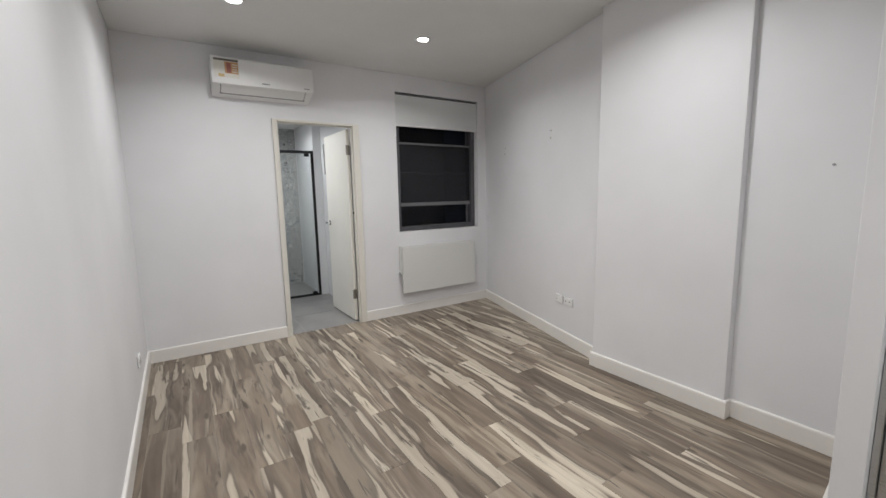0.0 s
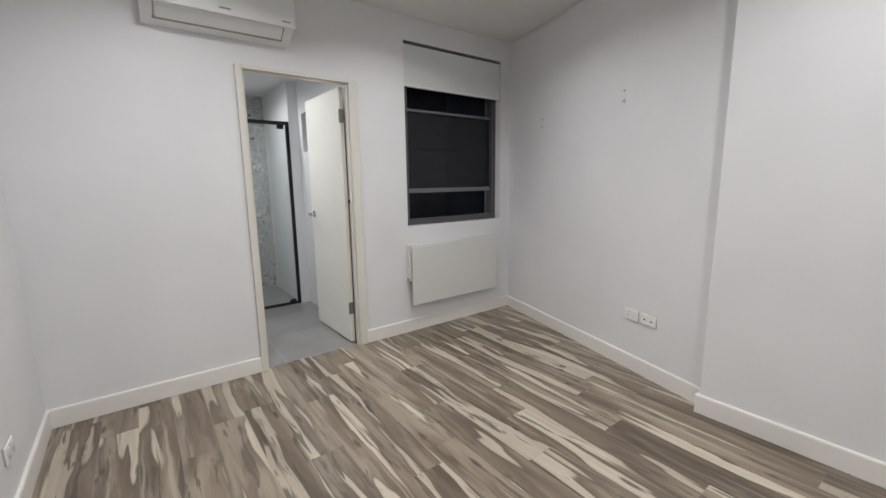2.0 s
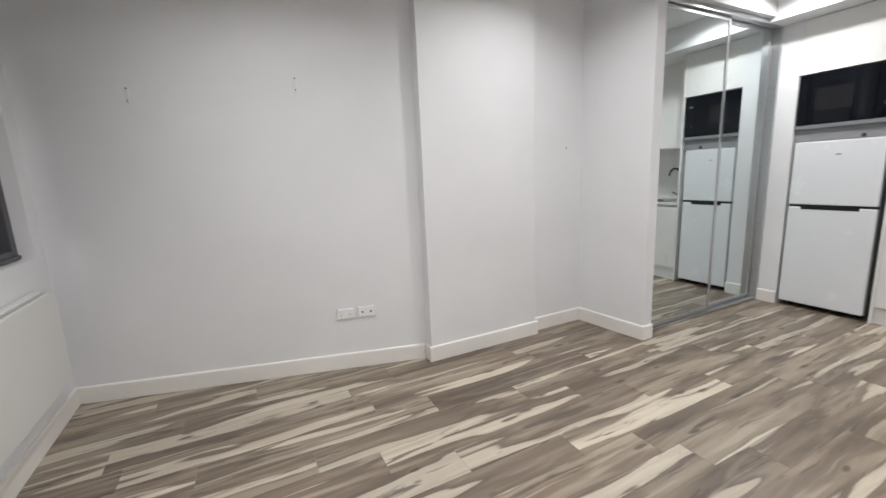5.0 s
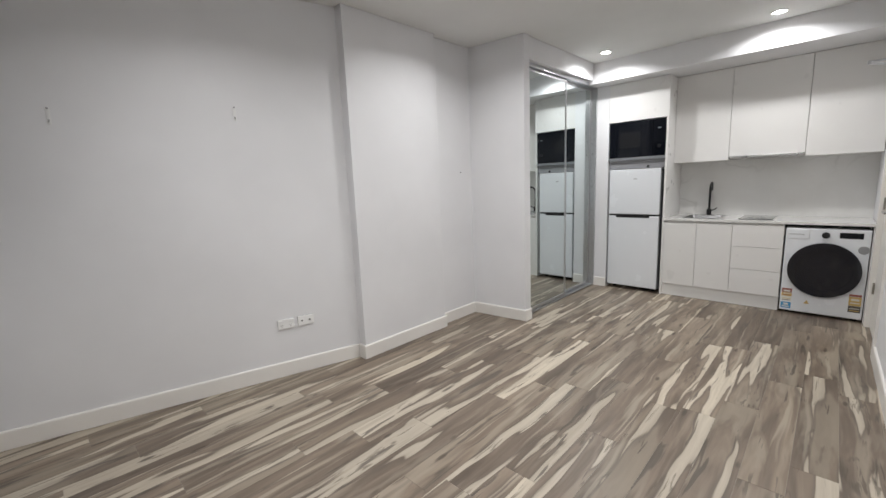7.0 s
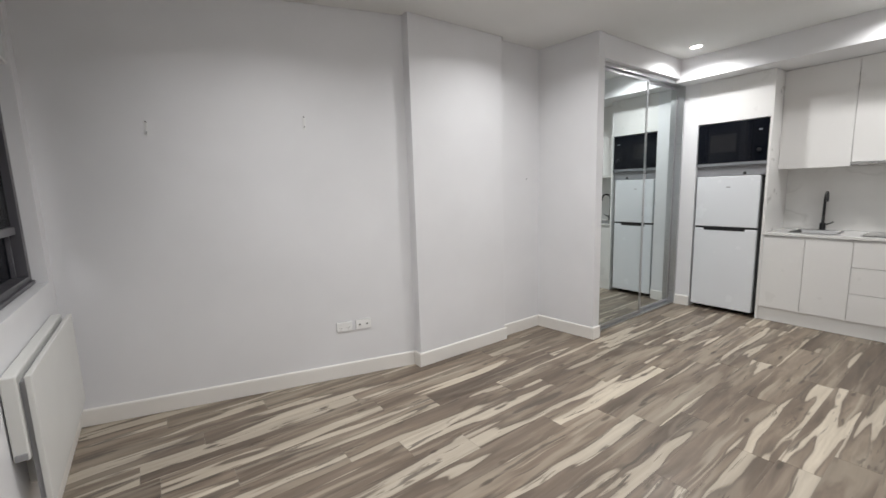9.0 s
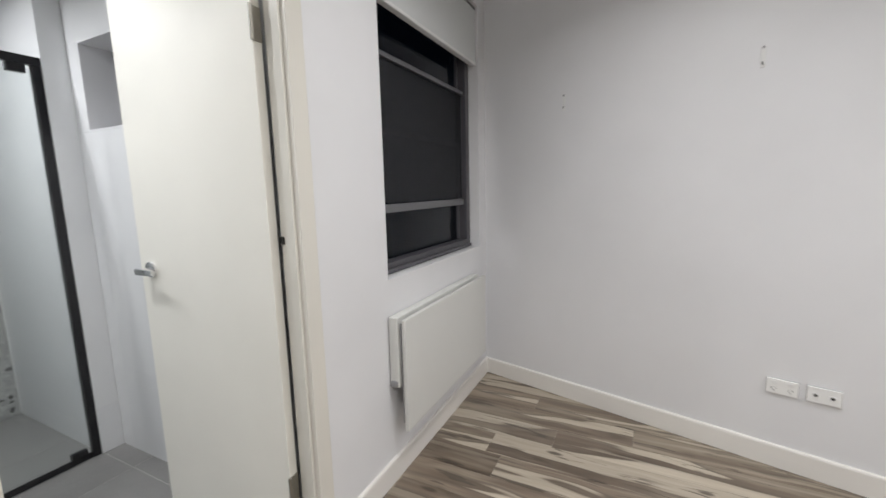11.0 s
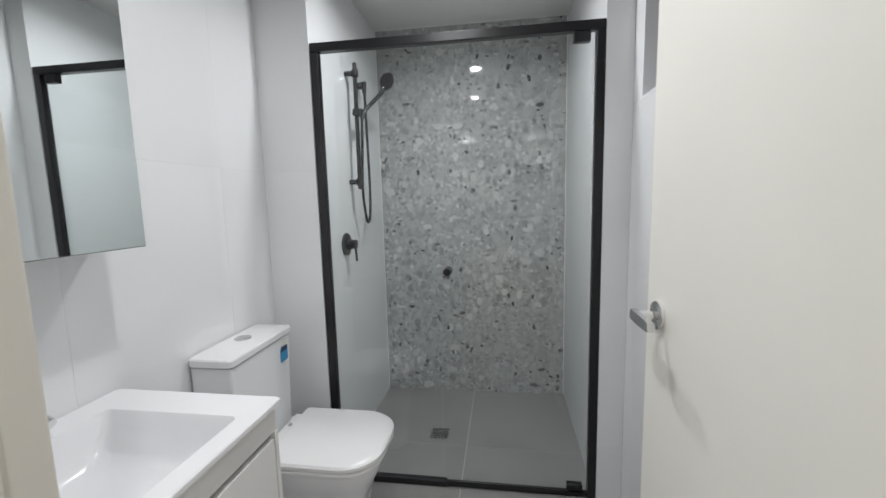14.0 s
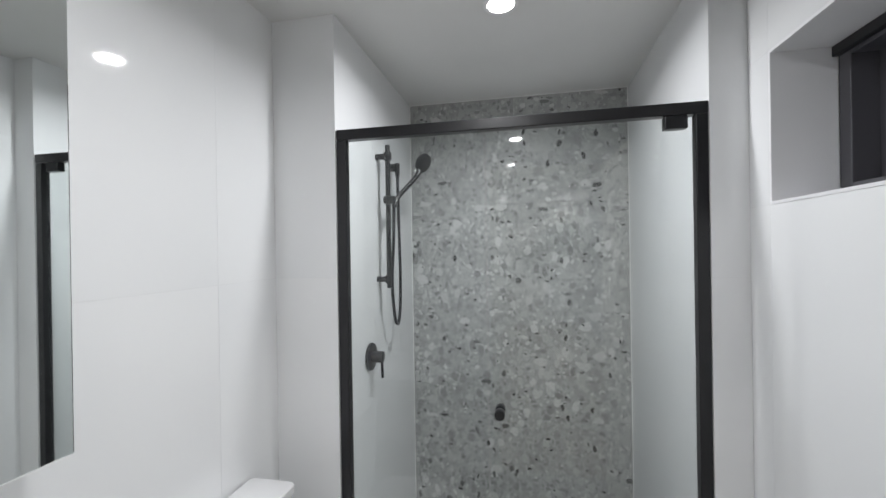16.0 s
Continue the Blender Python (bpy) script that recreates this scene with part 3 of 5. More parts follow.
for z in (0.255, 1.80):
    hg = part("hinge", box(0.001, 0.0045, -0.016, 0.018, z, z + 0.10, 0.0005), HINGE, dl, "dull steel butt hinge")
    part("knuckle", cyl((-0.001, 0.022, z + 0.05), 0.0065, 0.10, "z", 16), HINGE, hg, smooth=True)

# ---------------------------------------------------------------- main window, blind
w = thing("window_1", (2.865, 4.80, 0.956), "grey aluminium sash window with dark night glass", "window", kind=S)
X0, X1, Z0, Z1 = 2.350, 3.425, 0.959, 2.478

part("window_frame", box(X0, X0 + 0.03, 4.765, 4.835, Z0, Z1, 0.002), WINDOW_METAL, w)
part("window_frame", box(X1 - 0.055, X1, 4.765, 4.835, Z0, Z1, 0.002), WINDOW_METAL, w)
part("window_frame", box(X0 + 0.03, X1 - 0.055, 4.765, 4.835, Z0, Z0 + 0.05, 0.002), WINDOW_METAL, w)
part("window_frame", box(X0 + 0.03, X1 - 0.055, 4.765, 4.835, Z1 - 0.05, Z1, 0.002), WINDOW_METAL, w)
part("window_sill", box(X0 + 0.01, X1 - 0.01, 4.750, 4.766, Z0 + 0.002, Z0 + 0.022, 0.002), WINDOW_METAL, w)
part("meeting_rail", box(X0 + 0.03, X1 - 0.055, 4.785, 4.810, 1.240, 1.280, 0.003), painted("pale_rail_metal", (0.15, 0.15, 0.16), 0.4), w, "paler grey sash rail")
part("meeting_rail", box(X0 + 0.03, X1 - 0.055, 4.780, 4.800, 1.940, 1.962, 0.002), painted("upper_rail_metal", (0.13, 0.13, 0.14), 0.4), w)
part("glazing_bar", box(X0 + 0.03, X1 - 0.055, 4.812, 4.824, 1.610, 1.640, 0.002), WINDOW_METAL, w)
part("sash_stile", box(X1 - 0.10, X1 - 0.075, 4.806, 4.822, Z0 + 0.05, Z1 - 0.05, 0.002), WINDOW_METAL, w)
for z0, z1 in ((Z0 + 0.05, 1.235), (1.285, 1.94), (1.962, Z1 - 0.05)):
    pn = part("pane", box(X0 + 0.03, X1 - 0.055, 4.826, 4.830, z0, z1), WINDOW_GLASS, w, "clear glass dark with night")
    pn.visible_shadow = False
part("fly_screen", box(X0 + 0.032, X1 - 0.057, 4.7985, 4.7995, 1.287, 1.938), SCREEN, w, "dark fly-screen mesh")
# added backing outside the window; its near-black colour stands for the night
solid("light_well", box(2.1, 3.9, 6.2, 6.3, -0.5, 3.5), painted("night_black", (0.012, 0.013, 0.017), 0.9), "near-black wall added outside the window for the dark of night", "wall", S)

bl = thing("roller_blind", (2.865, 4.722, 2.14), "raised pale grey fabric blind inside the window recess", "blind")
part("cassette", box(2.319, 3.424, 4.712, 4.764, 2.455, 2.470, 0.002), WINDOW_METAL, bl)
fb = bmesh.new()
pts = []
for k in range(13):
    u = k / 12
    pts.append((4.714 + 0.006 * math.sin(u * math.pi * 2.0) * (1 - u), 2.456 - u * (2.456 - 2.140)))
loft([[(x, y, z) for y, z in pts] + [(x, y + 0.030, z) for y, z in reversed(pts)] for x in (2.319, 3.424)], fb)
part("fabric", fb, FABRIC, bl, smooth=True)
part("bottom_bar", box(2.320, 3.423, 4.712, 4.748, 2.124, 2.141, 0.004), PLASTIC, bl)

# ---------------------------------------------------------------- panel heater
ht = thing("panel_heater", (2.79, 4.66, 0.25), "white flat panel heater hung on the wall below the window", "heater")
part("front_panel", box(2.300, 3.305, 4.612, 4.632, 0.262, 0.785, 0.004), HEATER, ht)
part("back_box", box(2.292, 3.285, 4.650, 4.695, 0.47, 0.795, 0.006), HEATER, ht)
part("convector", box(2.32, 3.27, 4.634, 4.650, 0.29, 0.76), GREY_PLASTIC, ht)
part("switch_box", box(2.284, 2.300, 4.655, 4.690, 0.475, 0.50, 0.003), GREY_PLASTIC, ht)
for x in (2.45, 3.12):
    part("wall_bracket", box(x, x + 0.03, 4.652, 4.700, 0.30, 0.76, 0.002), HEATER, ht)

# ---------------------------------------------------------------- air conditioner
ac = thing("air_conditioner", (0.977, 4.70, 2.20), "white wall-hung split air conditioner with an energy label", "air conditioner")
AX0, AX1 = 0.572, 1.382
body = [(4.699, 2.532), (4.545, 2.532), (4.530, 2.52), (4.525, 2.335), (4.545, 2.310), (4.600, 2.276), (4.650, 2.254), (4.699, 2.248)]
bmx = loft([[(x, y, z) for y, z in body] for x in (AX0, AX1)])
bmesh.ops.bevel(bmx, geom=[e for e in bmx.edges if abs(e.verts[0].co.x - e.verts[1].co.x) < 1e-6], offset=0.006, segments=2, affect="EDGES", profile=0.5)
part("body", bmx, PLASTIC, ac, smooth=True)
fp = [(4.545, 2.538), (4.512, 2.534), (4.500, 2.522), (4.494, 2.44), (4.490, 2.335), (4.496, 2.318), (4.510, 2.315), (4.524, 2.33), (4.530, 2.52)]
bmx = loft([[(x, y, z) for y, z in fp] for x in (AX0 - 0.002, AX1 + 0.002)])
bmesh.ops.bevel(bmx, geom=[e for e in bmx.edges if abs(e.verts[0].co.x - e.verts[1].co.x) < 1e-6], offset=0.004, segments=2, affect="EDGES", profile=0.5)
part("front_panel", bmx, PLASTIC, ac, smooth=True)
fl = [(4.532, 2.322), (4.546, 2.307), (4.606, 2.269), (4.610, 2.275), (4.552, 2.313), (4.539, 2.327)]
part("vent_flap", loft([[(x, y - 0.006, z - 0.004) for y, z in fl] for x in (AX0 + 0.07, AX1 - 0.07)]), PLASTIC, ac)
# grey strips laid on the body as the shade in the gap round the flap
part("vent_gap", loft([[(x, y, z) for y, z in ((4.607, 2.2695), (4.624, 2.2615), (4.627, 2.268), (4.610, 2.276))] for x in (AX0 + 0.055, AX1 - 0.055)]), GREY_PLASTIC, ac)
for x in (AX0 + 0.058, AX1 - 0.064):
    part("vent_gap", loft([[(xx, y, z) for y, z in ((4.5275, 2.329), (4.5435, 2.309), (4.612, 2.2675), (4.615, 2.274), (4.548, 2.315), (4.534, 2.334))] for xx in (x, x + 0.006)]), GREY_PLASTIC, ac)


def ac_label(x0, x1, z0, z1, mat, name, deep=0.0):
    part(name, loft([[(x, 4.4945 - (2.44 - z) * 0.04 - 0.0012 - deep + d, z) for z, d in ((z0, 0), (z1, 0), (z1, 0.0008), (z0, 0.0008))] for x in (x0, x1)]), mat, ac)


ac_label(0.590, 0.775, 2.365, 2.515, STICKER_WHITE, "energy_label")
ac_label(0.592, 0.773, 2.497, 2.513, STICKER_DARK, "label_bar", 0.001)
ac_label(0.670, 0.770, 2.40, 2.492, painted("orange_print", (0.55, 0.30, 0.13), 0.4), "label_panel", 0.001)
ac_label(0.684, 0.716, 2.405, 2.485, STICKER_RED, "label_bar", 0.002)
ac_label(0.620, 0.664, 2.37, 2.392, STICKER_YELLOW, "label_bar", 0.001)
for k in range(4):
    ac_label(0.725, 0.764, 2.412 + k * 0.019, 2.419 + k * 0.019, STICKER_WHITE, "label_bar", 0.002)
ac_label(0.950, 1.010, 2.342, 2.352, GREY_PLASTIC, "badge")
ac_label(1.300, 1.350, 2.340, 2.348, GREY_PLASTIC, "display")

# ---------------------------------------------------------------- downlights
def downlight(at, watts, label, colour=LAMP_COLOUR, spread=SPREAD):
    d = thing("downlight", at, label, "ceiling light", "recessed downlights")
    x, y, z = at
    part("trim_ring", ring((x, y, z - 0.003), 0.060, 0.046, 0.006), PLASTIC, d, smooth=True)
    part("diffuser", cyl((x, y, z - 0.0015), 0.046, 0.003, "z", 40), LED, d, "glowing white diffuser")
    la = bpy.data.lights.new("downlight_lamp", "AREA")
    la.shape, la.size, la.energy, la.color = "DISK", 0.088, watts, colour
    la.spread = spread
    ob = new("lamp", la)
    ob.parent = d
    ob.location = (0, 0, -0.0075)
    return d


first = downlight((2.10, 3.70, CEIL), ROOM_WATTS, "round white recessed downlight in the ceiling, lit")
for x, y in ((0.68, 3.71), (2.12, 1.92), (0.68, 1.92), (2.12, -0.135), (0.72, -0.215)):
    copy_thing(first, pose(x, y, CEIL))
downlight((1.21, 6.295, BATH_CEIL), BATH_WATTS, "round white recessed downlight in the bathroom ceiling, lit", BATH_COLOUR, BATH_SPREAD)
downlight((1.14, 5.32, BATH_CEIL), VANITY_WATTS, "round white recessed downlight in the bathroom ceiling, lit", BATH_COLOUR, BATH_SPREAD)

# ---------------------------------------------------------------- power points, hooks
# grey of the hook pegs, and of the shadow line painted round outlet plates
PEG_AND_SHADOW_GREY = painted("grey_peg_and_outlet_shadow", (0.42, 0.42, 0.42), 0.4, 300, 0.03)


def power_point(at, turn, kind):
    """A double outlet plate, facing local -y, about its centre."""
    p = new("power_point")
    p.empty_display_size = 0.03
    ORIGIN[p] = Vector((0, 0, 0))
    tagged(p, "white plastic double power point on the wall" if kind == "power" else "white plastic data and aerial outlet plate on the wall", "power outlet", "wall outlets")
    # grey edge showing round the plate, in place of its shadow on the wall
    part("mounting_block", box(-0.0588, 0.0588, -0.004, 0.0, -0.0373, 0.0373, 0.001), PEG_AND_SHADOW_GREY, p)
    part("plate", box(-0.0575, 0.0575, -0.0125, -0.0035, -0.036, 0.036, 0.0025), SWITCH_WHITE, p)
    if kind == "power":
        for x in (-0.03, 0.03):
            part("rocker_switch", box(x - 0.011, x + 0.011, -0.0155, -0.011, 0.012, 0.027, 0.0015), PLASTIC, p)
            for dx, a in ((-0.007, 30), (0.007, -30), (0.0, 0)):
                bm = box(-0.0012, 0.0012, -0.0132, -0.011, -0.004, 0.004)
                bmesh.ops.transform(bm, matrix=pose(x + dx, 0, -0.008 if dx else -0.018, 0, a, 0), verts=bm.verts)
                # slot not cut, its shade is a dark sliver on the plate
                part("pin_slot", bm, RUBBER_AND_HOLES, p)
    else:
        for x in (-0.028, 0.028):
            part("socket", box(x - 0.011, x + 0.011, -0.0145, -0.011, -0.010, 0.010, 0.002), SWITCH_WHITE, p)
            # dark disc for the shaded inside of the jack
            part("jack", cyl((x, -0.0148, 0), 0.0065, 0.002, "y", 14), RUBBER_AND_HOLES, p)
    p.matrix_basis = pose(at[0], at[1], at[2], 0, 0, turn)
    return p


SKEW = -math.degrees(math.atan(0.263))
power_point((right_x(3.090), 3.090, 0.402), -90 + SKEW, "power")
power_point((right_x(2.952), 2.952, 0.404), -90 + SKEW, "data")
power_point((left_x(3.92), 3.92, 0.305), 90, "power")


def hook(y, z):
    h = new("adhesive_hook")
    h.empty_display_size = 0.02
    ORIGIN[h] = Vector((0, 0, 0))
    tagged(h, "small white plastic adhesive hook with grey tips on the wall", "hook", "wall hooks")
    part("pad", box(-0.009, 0.009, -0.004, 0, -0.045, 0.045, 0.002), PLASTIC, h)
    part("peg", tube([(0, -0.003, -0.02), (0, -0.012, -0.03), (0, -0.014, -0.022)], 0.0035, 10, smooth_steps=3), PEG_AND_SHADOW_GREY, h, smooth=True)
    part("clip", cyl((0, -0.006, 0.040), 0.005, 0.010, "y", 14), GREY_PLASTIC, h, smooth=True)
    h.matrix_basis = pose(right_x(y), y, z, 0, 0, -90 + SKEW)


hook(3.262, 1.890)
hook(4.152, 1.833)
solid("wall_plug", cyl((2.9695, 1.255, 1.482), 0.006, 0.005, "x", 16), GREY_PLASTIC, "small grey plastic plug let into the plaster wall", "wall plug", smooth=True)

# ---------------------------------------------------------------- mirrored wardrobe
wd = thing("mirrored_wardrobe", (2.49, 0.11, 0), "built-in wardrobe with two sliding mirror doors in silver frames", "wardrobe")
part("top_track", box(2.440, 2.545, -0.698, 0.922, 2.435, 2.474, 0.003), ALUMINIUM, wd)
part("bottom_track", box(2.450, 2.545, -0.698, 0.922, 0.004, 0.022, 0.002), ALUMINIUM, wd)
part("side_jamb", box(2.440, 2.545, 0.902, 0.923, 0.022, 2.435, 0.002), ALUMINIUM, wd)
part("side_jamb", box(2.440, 2.545, -0.699, -0.672, 0.022, 2.435, 0.002), ALUMINIUM, wd)


def mirror_door(x, y0, y1):
    d = part("mirror_door", box(x + 0.006, x + 0.010, y0 + 0.02, y1 - 0.02, 0.05, 2.41), MIRROR, wd, "full-height mirror glass")
    part("stile", box(x, x + 0.026, y0, y0 + 0.028, 0.026, 2.432, 0.003), ALUMINIUM, d)
    part("stile", box(x, x + 0.026, y1 - 0.028, y1, 0.026, 2.432, 0.003), ALUMINIUM, d)
    part("rail", box(x + 0.001, x + 0.026, y0 + 0.028, y1 - 0.028, 0.026, 0.058, 0.003), ALUMINIUM, d)
    part("rail", box(x + 0.001, x + 0.026, y0 + 0.028, y1 - 0.028, 2.405, 2.432, 0.003), ALUMINIUM, d)


mirror_door(2.465, 0.030, 0.900)
mirror_door(2.503, -0.670, 0.062)

# ---------------------------------------------------------------- kitchen
KF = -0.70   # fronts of the tall and base units
XP = 1.640   # the tall panel's kitchen side
tall = thing("fridge_housing", (1.97, -1.0, 0), "white tall cabinet housing for fridge and microwave", "cabinet")
part("side_panel", box(XP, XP + 0.022, -1.298, KF, 0.004, 2.436, 0.001), CABINET, tall)
part("top_panel", box(XP + 0.022, 2.291, -1.0, KF - 0.002, 2.004, 2.436, 0.001), CABINET, tall)
part("shelf", box(XP + 0.022, 2.290, -1.298, KF - 0.004, 1.560, 1.590, 0.001), GREY_SIDE, tall, "grey edged shelf")
part("filler_strip", box(XP + 0.023, 2.289, KF - 0.045, KF - 0.028, 1.458, 1.559), painted("grey_laminate", (0.27, 0.27, 0.285), 0.4, 300, 0.03), tall, "grey strip between fridge and shelf")
part("back_panel", box(XP + 0.022, 2.290, -1.299, -1.285, 0.004, 2.0), CABINET, tall)
# dark disc on the strip in place of a shaded hole
part("socket_hole", cyl((1.845, KF - 0.027, 1.478), 0.016, 0.004, "y", 20), RUBBER_AND_HOLES, tall)

fr = thing("refrigerator", (1.98, -1.0, 0), "white two-door fridge freezer with black recessed grips", "refrigerator")
FX0, FX1 = 1.702, 2.272
part("body", box(FX0 + 0.004, FX1 - 0.004, -1.27, KF - 0.055, 0.03, 1.445, 0.006), GREY_SIDE, fr)
part("freezer_door", box(FX0, FX1, KF - 0.052, KF - 0.002, 0.925, 1.452, 0.008), APPLIANCE, fr)
part("fridge_door", box(FX0, FX1, KF - 0.052, KF - 0.002, 0.045, 0.905, 0.008), APPLIANCE, fr)
part("seal_gap", box(FX0 + 0.004, FX1 - 0.004, KF - 0.05, KF - 0.012, 0.905, 0.925), RUBBER_AND_HOLES, fr)
part("grip", prism([(1.81, KF - 0.004), (1.80, KF - 0.0005), (2.18, KF - 0.0005), (2.17, KF - 0.004)], 0.885, 0.912), BLACK, fr, "black recessed grip")
part("badge", box(1.955, 1.990, KF - 0.003, KF - 0.001, 1.335, 1.345), GREY_PLASTIC, fr)
for x in (FX0 + 0.06, FX1 - 0.06):
    part("foot", cyl((x, KF - 0.10, 0.017), 0.02, 0.026, "z", 16), RUBBER_AND_HOLES, fr)

mw = thing("microwave_oven", (1.977, -0.9, 1.59), "built-in black glass microwave oven above the fridge", "microwave")
part("case", box(1.668, 2.286, -1.15, KF - 0.025, 1.592, 1.998, 0.003), BLACK, mw)
part("door_glass", box(1.80, 2.284, KF - 0.024, KF - 0.006, 1.595, 1.995, 0.003), GLOSS_BLACK, mw)
part("viewing_window", box(1.93, 2.17, KF - 0.0058, KF - 0.0045, 1.70, 1.88), painted("dark_mesh_window", (0.009, 0.009, 0.011), 0.22), mw)
part("control_panel", box(1.669, 1.797, KF - 0.024, KF - 0.006, 1.595, 1.995, 0.003), GLOSS_BLACK, mw)
part("dial", cyl((1.733, KF - 0.001, 1.70), 0.019, 0.014, "y", 28, bevel=0.002), BLACK, mw, smooth=True)
part("display", box(1.718, 1.748, KF - 0.0058, KF - 0.0045, 1.888, 1.902), painted("pale_display_print", (0.22, 0.24, 0.26), 0.4), mw)


def base_unit(name, x0, x1, label, deck=0.860):
    u = thing(name, ((x0 + x1) / 2, -1.0, 0), label, "cabinet", "kitchen base units")
    part("carcass", box(x0 + 0.001, x1 - 0.001, -1.295, KF - 0.020, 0.14, deck), CABINET, u)
    return u


def front(u, name, x0, x1, z0, z1):
    return part(name, box(x0 + 0.0018, x1 - 0.0018, KF - 0.018, KF, z0 + 0.0018, z1 - 0.0018, 0.0015), CABINET, u)


u = base_unit("sink_cabinet", 1.0, XP, "white two-door sink cabinet with flat handleless fronts", 0.725)
for x in (1.001, XP - 0.017):
    part("side_panel", box(x, x + 0.016, -1.295, KF - 0.020, 0.726, 0.860), CABINET, u)
part("rail", box(1.018, XP - 0.018, KF - 0.036, KF - 0.020, 0.726, 0.860), CABINET, u)
front(u, "door", 1.0, 1.322, 0.14, 0.845)
front(u, "door", 1.322, XP, 0.14, 0.845)
u = base_unit("drawer_cabinet", 0.588, 1.0, "white three-drawer kitchen cabinet with flat fronts")
for z0, z1 in ((0.14, 0.388), (0.388, 0.622), (0.622, 0.845)):
    front(u, "drawer", 0.588, 1.0, z0, z1)
solid("kickboard", box(0.588, XP, KF - 0.035, KF - 0.022, 0.004, 0.137, 0.001), CABINET, "white kickboard under the kitchen cabinets", "kickboard")
solid("filler_panel", box(left_x(-0.8) + 0.002, 0.0, -1.20, KF - 0.004, 0.003, 0.858), CABINET, "narrow white filler panel beside the washing machine", "panel")

top = thing("worktop", (0.81, -1.0, 0.86), "white veined stone kitchen worktop", "worktop")
SX0, SX1, SY0, SY1 = 1.140, 1.490, -1.190, -0.790
slab = bmesh.new()
wx0, wx1, wy0, wy1 = left_x(-1.0) + 0.004, XP - 0.001, -1.288, KF + 0.008
for x0, x1, y0, y1 in ((wx0, SX0, wy0, wy1), (SX1, wx1, wy0, wy1), (SX0, SX1, wy0, SY0), (SX0, SX1, SY1, wy1)):
    box(x0, x1, y0, y1, 0.866, 0.890, bm=slab)
part("slab", slab, MARBLE, top)
sk = thing("kitchen_sink", (1.315, -0.99, 0.72), "small stainless steel kitchen sink let into the worktop", "sink")
r0, r1 = rounded(SX0 - 0.006, SX1 + 0.006, SY0 - 0.006, SY1 + 0.006, 0.03, 0.8915), rounded(SX0 + 0.012, SX1 - 0.012, SY0 + 0.012, SY1 - 0.012, 0.03, 0.8925)
r2, r3 = rounded(SX0 + 0.016, SX1 - 0.016, SY0 + 0.016, SY1 - 0.016, 0.03, 0.885), rounded(SX0 + 0.03, SX1 - 0.03, SY0 + 0.03, SY1 - 0.03, 0.04, 0.74)
part("bowl", loft([r0, r1, r2, r3, rounded(1.305, 1.325, -1.0, -0.98, 0.008, 0.739)], caps=False), SHADED_SINK_STEEL, sk, smooth=True)
part("waste", ring((1.315, -0.99, 0.743), 0.04, 0.02, 0.004), CHROME, sk)
tp = thing("kitchen_tap", (1.315, -1.235, 0.89), "matt black gooseneck kitchen tap", "tap")
part("base", cyl((1.315, -1.235, 0.925), 0.024, 0.07, "z", 28, bevel=0.003), BLACK, tp, smooth=True)
part("spout", tube([(1.315, -1.235, 0.94), (1.315, -1.235, 1.18), (1.305, -1.21, 1.245), (1.290, -1.16, 1.265), (1.277, -1.11, 1.245), (1.270, -1.085, 1.18)], 0.0115, 16, smooth_steps=6), BLACK, tp, smooth=True)
part("lever", tube([(1.295, -1.235, 0.945), (1.265, -1.225, 0.955), (1.235, -1.215, 0.975)], 0.006, 12), BLACK, tp, smooth=True)
ck = thing("cooktop", (0.83, -1.02, 0.89), "two-zone black glass cooktop in the worktop", "cooktop")
COOK_GLASS, _t, _b = material("ceramic_cooktop_glass", 0.12, 0.0, (0.05, 0.05, 0.052))
_b.inputs["Coat Weight"].default_value = 1.0
_b.inputs["Coat Roughness"].default_value = 0.04
part("glass_plate", box(0.690, 0.975, -1.24, -0.79, 0.891, 0.897, 0.0015), COOK_GLASS, ck)
for y in (-1.13, -0.93):
    part("zone_ring", ring((0.832, y, 0.8973), 0.080, 0.077, 0.0006), GREY_PLASTIC, ck)
solid("splashback", box(left_x(-1.0) + 0.004, XP - 0.001, -1.299, -1.289, 0.891, 1.560), MARBLE, "white stone splashback with faint grey veins", "splashback")

for x0, x1, z0, lab in ((1.118, XP, 1.502, "white wall cabinet with a flat handleless door"), (0.507, 1.118, 1.540, "white wall cabinet over the slim range hood"), (left_x(-1.0) + 0.003, 0.507, 1.502, "white wall cabinet with a flat handleless door")):
    u = thing("wall_cabinet", ((x0 + x1) / 2, -1.12, z0), lab, "cabinet", "kitchen wall units")
    part("carcass", box(x0 + 0.001, x1 - 0.001, -1.296, -0.972, z0 + 0.002, 2.436), CABINET, u)
    part("door", box(x0 + 0.002, x1 - 0.002, -0.970, -0.952, z0, 2.436, 0.0015), CABINET, u)
hd = thing("range_hood", (0.81, -1.1, 1.50), "slim stainless slide-out range hood under the wall cabinet", "range hood")
part("body", box(0.512, 1.113, -1.285, -0.955, 1.505, 1.538, 0.003), STEEL, hd)
part("visor", box(0.510, 1.115, -0.955, -0.925, 1.512, 1.537, 0.004), STEEL, hd)

# ---------------------------------------------------------------- washing machine
wm = thing("washing_machine", (0.29, -0.98, 0), "white front-loading washing machine with a large black door", "washing machine")
MX0, MX1, MZ1 = 0.006, 0.576, 0.832
part("body", box(MX0, MX1, -1.27, KF - 0.02, 0.022, MZ1, 0.006), APPLIANCE, wm)
part("front_panel", box(MX0 + 0.001, MX1 - 0.001, KF - 0.02, KF + 0.002, 0.028, MZ1 - 0.002, 0.006), APPLIANCE, wm)
